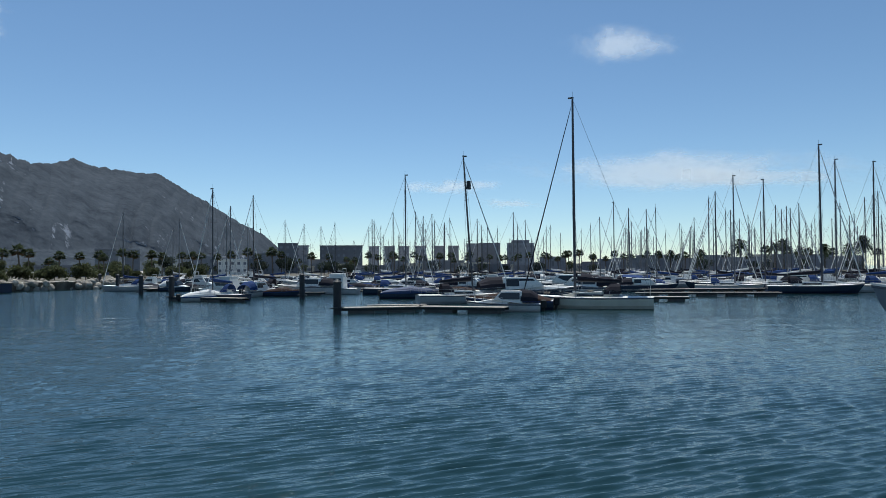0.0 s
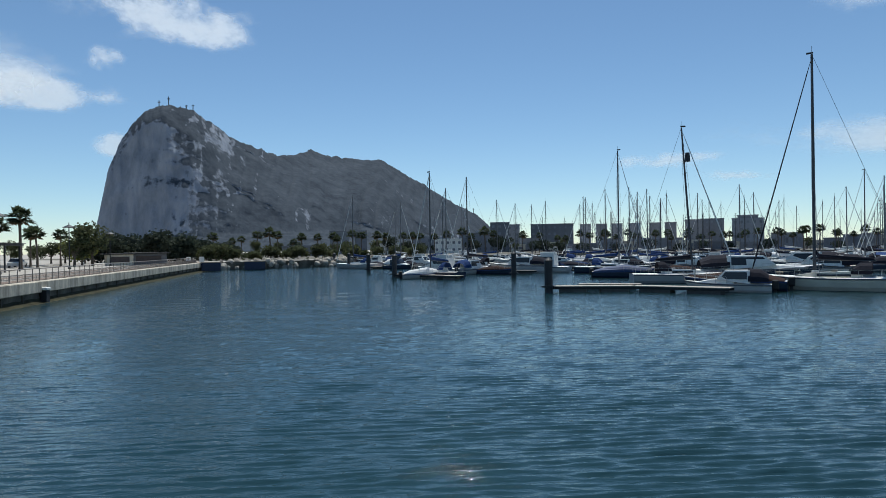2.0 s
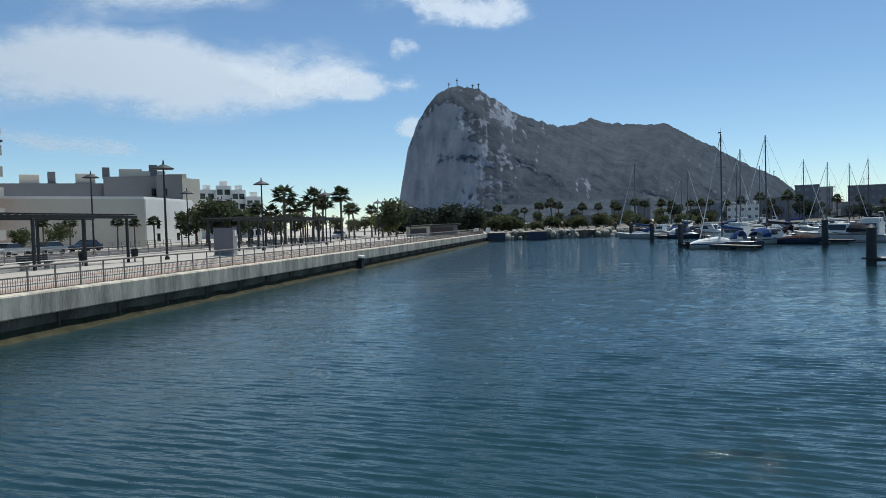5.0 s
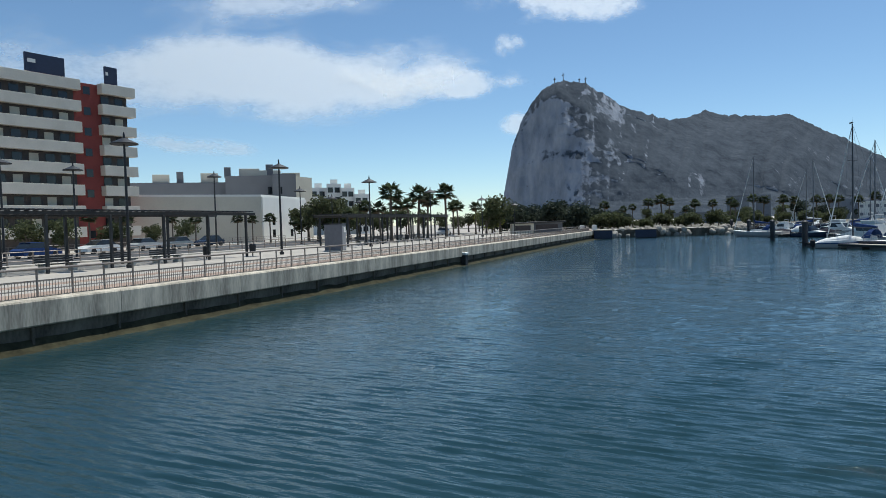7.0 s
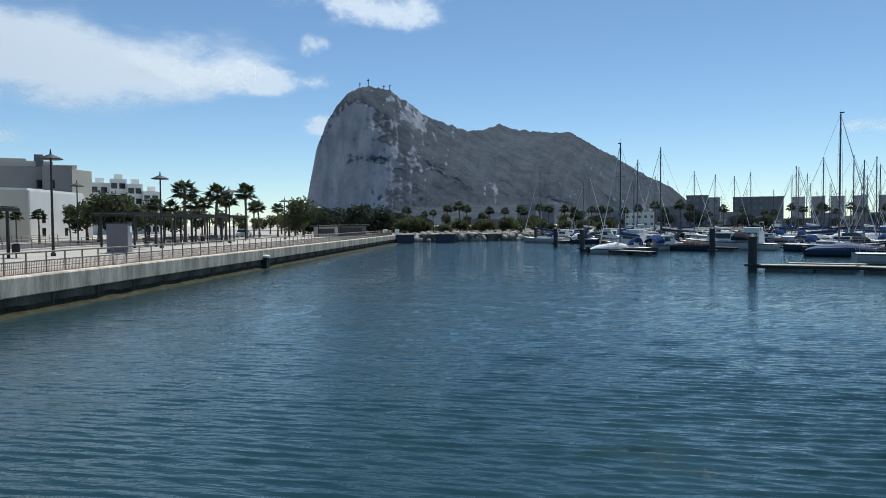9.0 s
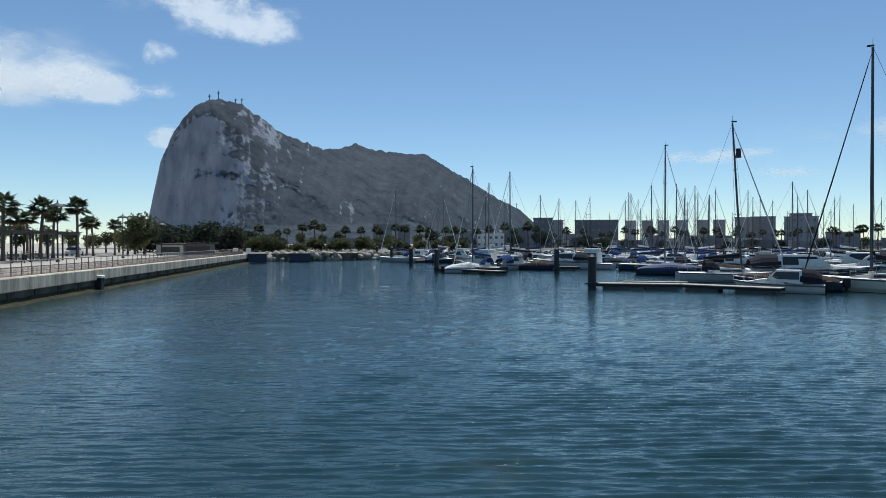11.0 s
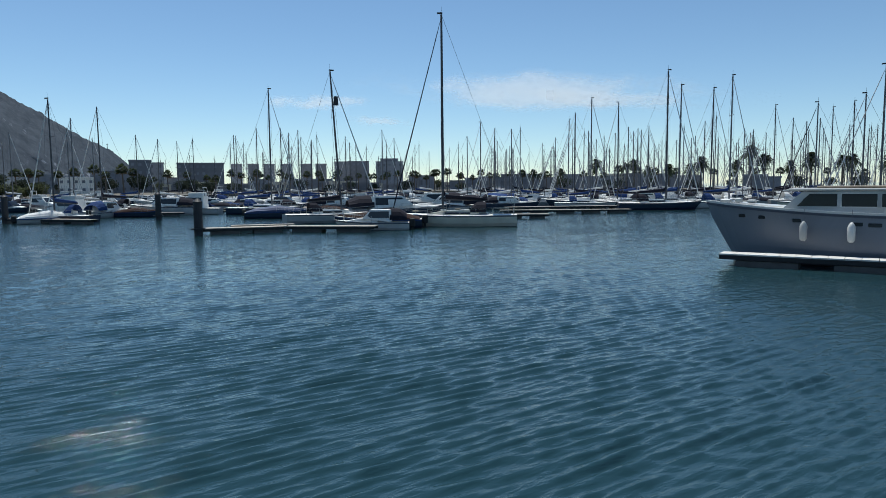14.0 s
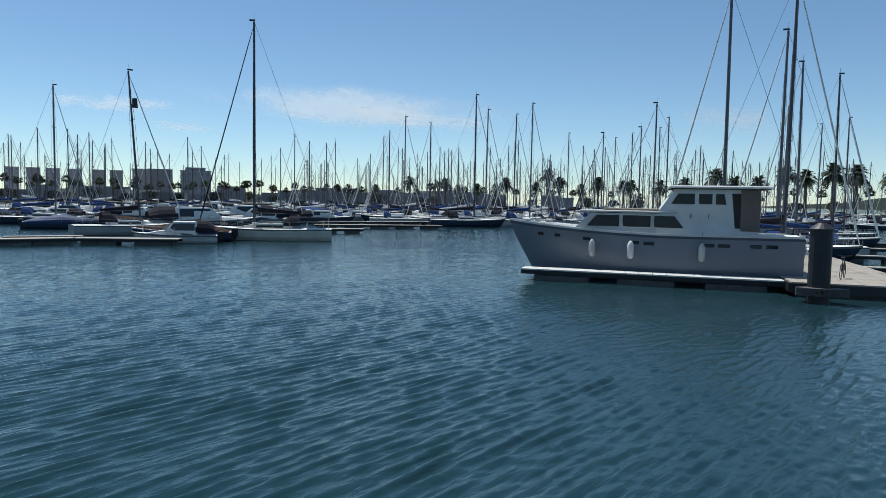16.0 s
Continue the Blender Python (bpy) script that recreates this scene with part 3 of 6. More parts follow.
def railing():
    r = thing("quay_railing", along(0, 0.75, LAND), "brown metal railing with slim bars on the quay", "railing")
    step = 1.38
    post = B()
    box(post, (0, 0, 0.52), (0.07, 0.05, 1.04), bevel=0.008)
    box(post, (0, 0, 0.03), (0.16, 0.13, 0.06), bevel=0.008)
    n0, n1 = -26, 84
    p0 = part("post", post, RAILM, r)
    p0.location.x = n0 * step
    for i in range(n0 + 1, n1):
        share("post", p0.data, r, pose(i * step, 0, 0))
    bars = B()
    for i in range(n0, n1):
        for k in range(11):
            x = i * step + 0.12 + k * 0.114
            box(bars, (x, 0, 0.36), (0.016, 0.016, 0.56))
    tagged(part("baluster", bars, RAILM, r), kind="stuff")
    for z in (0.65, 0.09):
        bm = B()
        box(bm, ((n0 + n1) / 2 * step, 0, z), ((n1 - n0) * step, 0.03, 0.035))
        part("cross_rail", bm, RAILM, r)
    hand = B()
    tube(hand, [(n0 * step, 0, 1.05), (n1 * step, 0, 1.05)], 0.04, 8)
    part("handrail", hand, RAILM, r)


railing()


def lamp(m, h):
    o = thing("street_lamp", m, "tall dark street lamp with a shallow hat-shaped head", "street lamp", "promenade lamps")
    pole, base, head, cap = B(), B(), B(), B()
    tube(pole, [(0, 0, 0), (0, 0, h * 0.5), (0, 0, h)], [0.11, 0.085, 0.06], 8)
    box(base, (0, 0, 0.12), (0.34, 0.34, 0.24), bevel=0.03)
    tube(head, [(0, 0, h - 0.62), (0, 0, h - 0.56), (0, 0, h - 0.36), (0, 0, h - 0.22)], [0.80, 0.84, 0.42, 0.1], 14)
    tube(cap, [(0, 0, h - 0.35), (0, 0, h + 0.16)], [0.1, 0.03], 8)
    part("pole", pole, DARKMETAL, o), part("base", base, DARKMETAL, o), part("lamp_head", head, DARKMETAL, o), part("finial", cap, DARKMETAL, o)


for az, h in ((92, 8.2), (75.4, 8.3), (63.84, 7.9), (56.44, 7.5), (51.3, 7.0), (46.93, 6.5), (44.2, 6.0)):
    p = quay_bearing(az, 13.0)
    lamp(pose(*p, 0, 0, QROT + 40), h)
for az, h in ((83.5, 8.5), (78.94, 8.4), (68.94, 8.8), (62.2, 7.8), (59.6, 7.0), (57.3, 6.6)):
    p = quay_bearing(az, 31.0)
    lamp(pose(*p, 0, 0, QROT + 10), h)


def pergola(s0, s1, b0=14.3, b1=18.2, h=3.35):
    o = thing("pergola", along(s0, b0), "dark steel pergola with a flat roof over benches", "pergola", "pergolas")
    n = max(2, round((s1 - s0) / 4.6))
    proto = None
    for i in range(n + 1):
        for y in (0, b1 - b0):
            x = (s1 - s0) * i / n
            if proto is None:
                bm = B()
                box(bm, (0, 0, h / 2), (0.17, 0.17, h), bevel=0.015)
                proto = part("post", bm, DARKMETAL, o)
            else:
                share("post", proto.data, o, pose(x, y, 0))
    for y in (0, b1 - b0):
        bm = B()
        box(bm, ((s1 - s0) / 2, y, h + 0.12), (s1 - s0 + 2.4, 0.14, 0.24), bevel=0.02)
        part("beam", bm, DARKMETAL, o)
    for i in range(int((s1 - s0 + 2) / 0.55)):
        if i == 0:
            bm = B()
            box(bm, (0, (b1 - b0) / 2, h + 0.30), (0.30, b1 - b0 + 1.0, 0.07))
            sl = part("slat", bm, DARKMETAL, o)
            sl.location.x = -0.8
        else:
            share("slat", sl.data, o, pose(-0.8 + i * 0.55, 0, 0))


pergola(-14, 26.2)
pergola(46, 76, 16, 19.5, 3.3)


def bench(s, back):
    o = thing("bench", along(s, back), "long dark slatted bench with a pale end block", "bench", "promenade benches")
    for i in range(5):
        bm = B()
        box(bm, (0, -0.24 + i * 0.12, 0.46), (2.6, 0.1, 0.06), bevel=0.01)
        part("seat_slat", bm, DARKMETAL, o)
    for i in range(3):
        bm = B()
        box(bm, (0, 0.34, 0.62 + i * 0.14), (2.6, 0.05, 0.11), bevel=0.01)
        part("back_slat", bm, DARKMETAL, o)
    for x in (-1.0, 1.0):
        bm = B()
        box(bm, (x, 0, 0.21), (0.3, 0.5, 0.42), bevel=0.02)
        part("leg", bm, CONCRETE, o)


for s, b in ((-9, 15.6), (-4.5, 15.6), (1, 15.6), (5.5, 15.6), (10.2, 15.8), (14.2, 15.2), (18.8, 15.6), (52, 17.4), (57, 17.4), (63, 17.4), (69, 17.4)):
    bench(s, b)


def bin_at(s, back):
    o = thing("litter_bin", along(s, back), "black litter bin on a post", "litter bin", "litter bins")
    a, b, c = B(), B(), B()
    tube(a, [(0, 0, 0), (0, 0, 0.4)], 0.05, 6)
    tube(b, [(0, 0, 0.3), (0, 0, 0.95)], [0.24, 0.28], 10)
    tube(c, [(0, 0, 0.95), (0, 0, 1.03)], [0.29, 0.2], 10)
    part("stand", a, DARKMETAL, o), part("bucket", b, RUBBER, o), part("rim", c, DARKMETAL, o)


bin_at(22.6, 15.3), bin_at(26.3, 13.8), bin_at(60, 15.2)


def kiosk():
    p = quay_bearing(58.95, 10.2)
    o = thing("service_cabinet", pose(*p, 0, 0, QROT + 8), "grey metal service cabinet with a white notice", "cabinet")
    body, top, door, note, plinth = B(), B(), B(), B(), B()
    box(body, (0.5, 0.75, 1.27), (1.0, 1.7, 2.36), bevel=0.02)
    box(top, (0.5, 0.75, 2.49), (1.1, 1.8, 0.08), bevel=0.02)
    box(door, (0.5, -0.11, 1.2), (0.86, 0.03, 2.1), bevel=0.008)
    box(note, (0.62, -0.14, 1.95), (0.42, 0.02, 0.5), bevel=0.004)
    box(plinth, (0.5, 0.75, 0.05), (1.12, 1.82, 0.1))
    part("body", body, mat("cabinet_grey", (0.17, 0.17, 0.19), 0.5, 0.2, vary=0.15), o)
    part("roof", top, DARKMETAL, o)
    d = part("door", door, mat("cabinet_door", (0.32, 0.32, 0.33), 0.5, 0.2, vary=0.15), o)
    part("notice", note, WHITEPAINT, d)
    part("plinth", plinth, CONCRETE, o)


kiosk()


def pave_joints():
    """Paving bands and kerbs along the promenade."""
    # red bands: reddish paving, with the rail's shadow worked into their dark tone
    for back, w, z, m, name in ((4.6, 0.35, 0.02, FLOATC, "drain_band"), (9.0, 0.30, 0.02, FLOATC, "paving_band"), (2.6, 1.3, 0.02, REDPAVE, "red_paving_shade_band"), (6.6, 1.0, 0.02, REDPAVE, "red_paving_shade_band"), (24.0, 0.4, 0.14, CONCRETE, "kerb"), (46.0, 0.4, 0.14, CONCRETE, "kerb")):
        bm = B()
        box(bm, (25, 0, z / 2 - 0.03), (210, w, z + 0.06), bevel=0.01)
        ob = part(name, bm, m)
        ob.matrix_basis = along(0, back)
        tagged(ob, "long stone band set in the promenade paving", "paving", kind="structure")
    bm = B()
    box(bm, (25, 0, 0.004), (210, 14, 0.05))
    ob = part("road", bm, ASPHALT)
    ob.matrix_basis = along(0, 35, LAND)
    tagged(ob, "grey asphalt road behind the promenade", "road", kind="structure")


pave_joints()


def low_fence(s0, s1, back):
    o = thing("street_fence", along(s0, back), "low grey street fence with slim rails", "fence")
    n = int((s1 - s0) / 2.0)
    for i in range(n + 1):
        if i == 0:
            bm = B()
            box(bm, (0, 0, 0.5), (0.07, 0.07, 1.0))
            p = part("post", bm, RAILM, o)
        else:
            share("post", p.data, o, pose(i * 2.0, 0, 0))
    for z in (0.35, 0.68, 1.0):
        bm = B()
        tube(bm, [(0, 0, z), (n * 2.0, 0, z)], 0.03, 6)
        part("rail", bm, RAILM, o)


low_fence(-20, 90, 25.5)
low_fence(-20, 80, 47.5)


def car(m, paint, label):
    o = thing("car", m, label, "car", "parked cars")
    body = B()
    prof = [(-2.1, 0.30), (-2.15, 0.75), (-1.9, 0.92), (-1.2, 0.98), (0.9, 0.96), (1.8, 0.82), (2.1, 0.62), (2.1, 0.30)]
    loft(body, [[(x, y * (0.98 if z > 0.9 else 1), z) for x, z in prof] for y in (-0.86, 0.86)], close=True)
    bmesh.ops.recalc_face_normals(body, faces=body.faces)
    part("body", body, paint, o)
    cab = B()
    loft(cab, [[(x, y * k, z) for x, k, z in ((-1.7, 1, 0.96), (-1.2, 0.84, 1.45), (0.2, 0.84, 1.47), (1.05, 1, 0.95))] for y in (-0.8, 0.8)], close=True)
    bmesh.ops.recalc_face_normals(cab, faces=cab.faces)
    part("glazing", cab, GLASS, o)
    rf = B()
    box(rf, (-0.5, 0, 1.475), (1.5, 1.36, 0.05), bevel=0.02)
    part("roof", rf, paint, o)
    for x in (-1.35, 1.3):
        for y in (-0.8, 0.8):
            w = B()
            tube(w, [(x, y - 0.1, 0.32), (x, y + 0.1, 0.32)], 0.32, 12)
            part("wheel", w, RUBBER, o)


for i, (az, back, pm, lab) in enumerate(((77.5, 40, GELCOAT, "white parked car on the street"), (74.2, 42, GELCOAT, "white parked car on the street"), (72.0, 41, STEEL, "silver parked car on the street"),
                                        (81.5, 39, CANVAS, "dark blue parked car on the street"), (69.5, 43, NAVY, "black parked car on the street"), (50.2, 27, GELCOAT, "white parked car on the street"))):
    p = quay_bearing(az, back, LAND + 0.03)
    car(pose(*p, 0, 0, QROT + (3 if i % 2 else 180)), pm, lab)


# ---- trees ----
def fan_palm(m, h, seed, label="fan palm with a tall bare trunk and round crown", group="harbour palms"):
    rng = random.Random(seed)
    o = thing("palm_tree", m, label, "palm", group)
    tr = B()
    lean = (rng.uniform(-.3, .3), rng.uniform(-.3, .3))
    tube(tr, [(lean[0] * t * t, lean[1] * t * t, h * t) for t in (0, 0.06, 0.3, 0.6, 0.9, 1.0)], [0.36, 0.25, 0.2, 0.18, 0.19, 0.14], 8)
    part("trunk", tr, TRUNK, o)
    top = Vector((lean[0], lean[1], h))
    cr, dead = B(), B()
    for k in range(64):
        az, el = rng.uniform(0, math.tau), math.asin(rng.uniform(-0.6, 0.98))
        d = Vector((math.cos(az) * math.cos(el), math.sin(az) * math.cos(el), math.sin(el)))
        tgt = dead if el < -0.32 else cr
        L = rng.uniform(1.15, 1.65) * (0.8 if tgt is dead else 1)
        c = top + d * L * 0.75 + Vector((0, 0, -0.12))
        side = d.cross(Vector((0, 0, 1))).normalized()
        up = side.cross(d).normalized()
        tgt.faces.new([tgt.verts.new(p) for p in (top + side * 0.03, c + side * 0.03, c - side * 0.03, top - side * 0.03)])
        for b in range(-4, 5):
            t = b * 0.33
            w = (d * math.cos(t) + side * math.sin(t)).normalized()
            e = c + w * L * (0.78 - 0.07 * abs(b))
            e.z -= 0.16 + 0.3 * abs(w.x * 0.3 + 0.4) * L
            q = w.cross(up).normalized() * 0.13
            mid = c.lerp(e, 0.55) + up * 0.05
            v = [tgt.verts.new(p) for p in (c, mid + q, e, mid - q)]
            tgt.faces.new(v)
    part("crown", cr, FROND, o)
    part("skirt", dead, DEADFROND, o)
    return o


PALMS = [fan_palm(pose(*quay_bearing(54.68, 21.0)), 6.9, 1), fan_palm(pose(*quay_bearing(52.4, 20.0)), 6.7, 2), fan_palm(pose(*quay_bearing(50.0, 20.5)), 7.6, 3)]


def palm_copy(k, p, s, turn):
    copy_thing(PALMS[k % 3], pose(p.x, p.y, p.z, 0, 0, turn) @ Matrix.Diagonal((s, s, s, 1)))


rr = random.Random(11)
for az, back, s in ((51.6, 22.5, 0.93), (48.96, 23, 0.82), (54.2, 25, 0.72), (49.4, 25, 0.75), (47.5, 22, 0.72), (53.2, 27, 0.85), (64.7, 40, 0.55), (67.3, 42, 0.5), (66.1, 46, 0.5), (62.7, 40, 0.48),
                    (70.5, 44, 0.5), (72.2, 47, 0.52), (56.8, 30, 0.7), (58.2, 34, 0.62), (60.2, 36, 0.6), (45.9, 24, 0.75), (75.5, 44, 0.5), (78, 47, 0.55), (55.6, 23, 0.7)):
    palm_copy(rr.randrange(3), quay_bearing(az, back), s, rr.uniform(0, 360))


def leafy_tree(m, h, spread, seed, leaf, label, category="tree", group="harbour trees", n=1500, size=0.30):
    rng = random.Random(seed)
    o = thing("tree", m, label, category, group)
    tr = B()
    tube(tr, [(0, 0, 0), (0.05, 0, h * 0.2), (0, 0.1, h * 0.45), (0.1, 0, h * 0.7)], [0.045 * h, 0.032 * h, 0.022 * h, 0.008 * h], 7)
    cl = []
    for k in range(9):
        a, r = rng.uniform(0, math.tau), spread * rng.uniform(0.25, 0.8)
        c = Vector((math.cos(a) * r, math.sin(a) * r, h * rng.uniform(0.38, 0.86)))
        cl.append((c, spread * rng.uniform(0.32, 0.55)))
        tube(tr, [(0, 0, h * 0.3), c * 0.5 + Vector((0, 0, h * 0.2)), c], [0.016 * h, 0.011 * h, 0.004 * h], 5)
    cl.append((Vector((0, 0, h * 0.86)), spread * 0.4))
    part("trunk", tr, TRUNK, o)
    cr = B()
    for k in range(n):
        c, r = rng.choice(cl)
        d = Vector((rng.gauss(0, 1), rng.gauss(0, 1), rng.gauss(0, 0.8)))
        d = d.normalized() * r * rng.uniform(0.35, 1.08)
        p = c + d
        a, b = Vector((rng.gauss(0, 1), rng.gauss(0, 1), rng.gauss(0, 1))).normalized(), d.normalized()
        u = a.cross(b).normalized() * size * rng.uniform(0.5, 1.2)
        v = u.cross(a).normalized() * size * rng.uniform(0.5, 1.0)
        cr.faces.new([cr.verts.new(q) for q in (p - u, p + v, p + u, p - v * 0.6)])
    part("crown", cr, leaf, o)
    return o


T1 = leafy_tree(pose(*quay_bearing(60.8, 36)), 7.0, 3.4, 1, LEAF, "dark green street tree with a dense crown")
T2 = leafy_tree(pose(*quay_bearing(59.0, 40)), 7.2, 3.6, 2, LEAF, "dark green street tree with a dense crown")
T3 = leafy_tree(pose(*quay_bearing(46.1, 20)), 4.9, 3.0, 3, LEAFY, "yellow-green bushy tree beside the promenade")
T4 = leafy_tree(pose(*bearing(41.0, 165)), 6.5, 4.6, 4, PINE, "dark evergreen tree at the end of the quay", size=0.5)
T5 = leafy_tree(pose(*bearing(39.0, 172)), 5.6, 4.6, 5, PINE, "dark evergreen tree at the end of the quay", size=0.5)
T6 = leafy_tree(pose(*bearing(36.5, 168)), 3.4, 3.2, 6, LEAF, "low green shrub above the rocky shore", "shrub", size=0.4)


def tree_copy(t, p, s):
    copy_thing(t, pose(p.x, p.y, p.z, 0, 0, rr.uniform(0, 360)) @ Matrix.Diagonal((s, s, s * rr.uniform(0.85, 1.1), 1)))


for az, back, s in ((61.6, 42, 0.9), (60.0, 44, 1.0), (58.3, 38, 0.9), (57.4, 41, 0.85), (56.2, 37, 0.75), (55.0, 38, 0.7), (53.4, 40, 0.75), (52.0, 42, 0.8), (50.6, 40, 0.75), (49.0, 40, 0.7), (48.1, 36, 0.75), (47.2, 34, 0.8), (76.4, 46, 0.55), (73.4, 48, 0.5), (79.5, 44, 0.6), (82, 47, 0.6), (71.2, 50, 0.5)):
    tree_copy(rr.choice((T1, T2)), quay_bearing(az, back), s)
for az, d, s in ((45.4, 130, 0.95), (46.6, 128, 0.8)):
    tree_copy(T1, bearing(az, d), s)
for i in range(30):
    az = 45.2 - i * 0.33
    tree_copy((T4, T5)[i % 2], bearing(az + rr.uniform(-.2, .2), rr.uniform(170, 215)), rr.uniform(0.85, 1.1) * (1 - 0.012 * i))
for i in range(15):
    az = 37.2 - i * 1.25 + rr.uniform(-.5, .5)
    tree_copy(T6, bearing(az, rr.uniform(158, 172) + (i * 2.2)), rr.uniform(0.5, 1.0))
for i in range(20):
    az = 36 - i * 1.5 + rr.uniform(-.6, .6)
    tree_copy(rr.choice((T4, T1)), bearing(az, rr.uniform(235, 330)), rr.uniform(0.6, 0.95))
# palms along the far side of the harbour
for i in range(24):
    az = 36.5 - i * 1.0 + rr.uniform(-.35, .35)
    palm_copy(i, bearing(az, rr.uniform(205, 260)), rr.uniform(0.75, 1.15), rr.uniform(0, 360))
for i in range(30):
    az = 12 - i * 1.15 + rr.uniform(-.4, .4)
    palm_copy(i, bearing(az, rr.uniform(262, 300)), rr.uniform(0.75, 1.05), rr.uniform(0, 360))


def date_palm(m, h, seed):
    rng = random.Random(seed)
    o = thing("palm_tree", m, "date palm with a stout trunk and wide arching crown", "palm", "marina palms")
    tr, cr = B(), B()
    tube(tr, [(0, 0, 0), (0.05, 0, h * 0.3), (0.1, 0.05, h * 0.75), (0.1, 0.05, h * 0.93), (0.1, 0.05, h)], [0.42, 0.32, 0.3, 0.46, 0.3], 8)
    part("trunk", tr, TRUNK, o)
    top = Vector((0.1, 0.05, h))
    for k in range(56):
        az, el = rng.uniform(0, math.tau), rng.uniform(-0.4, 1.4)
        L = rng.uniform(2.7, 3.5)
        out = Vector((math.cos(az), math.sin(az), 0))
        side = Vector((-out.y, out.x, 0))
        spine = []
        for j in range(8):
            t = j / 7
            spine.append(top + out * L * t * math.cos(el) * (1 - 0.12 * t) + Vector((0, 0, L * (t * math.sin(el) - (0.42 + 0.25 * math.cos(el)) * t * t))))
        for a, b in zip(spine, spine[1:]):
            for q in (0.0, 0.5):
                p = a.lerp(b, q)
                w = L * 0.17 * (1 - 0.6 * (p - top).length / L) + 0.12
                for sg in (-1, 1):
                    e = p + side * sg * w + (b - a).normalized() * w * 0.7 + Vector((0, 0, -0.12))
                    d = (b - a).normalized() * 0.15
                    cr.faces.new([cr.verts.new(v) for v in (p - d, p + d, e)])
    part("crown", cr, FROND, o)
    return o


DATES = [date_palm(pose(*bearing(-41.7, 205)), 7.4, 1), date_palm(pose(*bearing(-26.3, 225)), 7.2, 2)]
for az, s in ((-23.9, 1.0), (-26.9, 0.95), (-32.0, 1.0), (-31.2, 0.8), (-34.6, 0.85), (-35.5, 1.25), (-36.5, 1.0), (-38.3, 0.8), (-39.7, 1.0), (-42.3, 0.9), (-44.6, 0.9), (-46.5, 0.95), (-48.7, 1.2), (-50.1, 1.0), (-51.8, 1.0), (-53.7, 1.2), (-55.0, 1.1), (-56.8, 1.25), (-58.2, 1.2), (-60.5, 1.1), (-29.6, 0.8), (-28.0, 0.75), (-21.0, 0.7), (-18.7, 0.7)):
    p = bearing(az, 228 - max(0, -az - 30) * 1.6)
    s *= 1.15
    copy_thing(DATES[rr.randrange(2)], pose(p.x, p.y, p.z, 0, 0, rr.uniform(0, 360)) @ Matrix.Diagonal((s, s, s, 1)))


# ---- rocks on the shore at the end of the quay ----
def shore_rocks():
    ob0 = None
    for i in range(90):
        t = i / 89
        a = Vector((-86, 117, 0)).lerp(Vector((-72, 136, 0)), min(1, t * 2)) if t < 0.5 else Vector((-72, 136, 0)).lerp(Vector((-74, 152, 0)), t * 2 - 1)
        for _ in range(2):
            p = a + Vector((rr.uniform(-2.5, 1.5), rr.uniform(-1.5, 1.5), rr.uniform(0.0, 1.5)))
            s = rr.uniform(0.45, 0.95)
            m = pose(p.x, p.y, p.z, rr.uniform(0, 360), rr.uniform(0, 360), rr.uniform(0, 360)) @ Matrix.Diagonal((s, s * rr.uniform(0.7, 1.2), s * 0.8, 1))
            if ob0 is None:
                bm = B()
                bmesh.ops.create_icosphere(bm, subdivisions=2, radius=1.0)
                for v in bm.verts:
                    v.co *= 1 + 0.28 * noise.noise(v.co * 1.3)
                ob0 = part("boulder", bm, STONE)
                ob0.matrix_basis = pose(p.x, p.y, p.z)
                tagged(ob0, "pale rough boulder on the harbour shore", "rock", "shore boulders")
            else:
                copy_thing(ob0, m)


shore_rocks()

# ---- buildings on the shore ----
def prism(bm, pts, z0, z1):
    lo = [bm.verts.new((p[0], p[1], z0)) for p in pts]
    hi = [bm.verts.new((p[0], p[1], z1)) for p in pts]
    n = len(pts)
    for i in range(n):
        j = (i + 1) % n
        bm.faces.new((lo[i], lo[j], hi[j], hi[i]))
    bm.faces.new(hi), bm.faces.new(lo[::-1])
    bmesh.ops.recalc_face_normals(bm, faces=bm.faces)
    return bm


def window_on(parent, a, b, t, z, w, h, frame_mat=WHITEPAINT, depth=0.06):
    """A window on the wall that runs from a to b (plan points), at the share t of its length."""
    a, b = Vector((a[0], a[1], 0)), Vector((b[0], b[1], 0))
    d = (b - a).normalized()
    p = a.lerp(b, t)
    rz = math.degrees(math.atan2(d.y, d.x))
    fr, gl = B(), B()
    box(fr, (0, 0, 0), (w + 0.16, depth * 2, h + 0.16))
    box(gl, (0, 0, 0), (w, depth * 2 + 0.03, h))
    f = part("window", fr, frame_mat, parent)
    f.matrix_basis = pose(p.x, p.y, z, 0, 0, rz)
    part("pane", gl, GLASS, f)
    return f


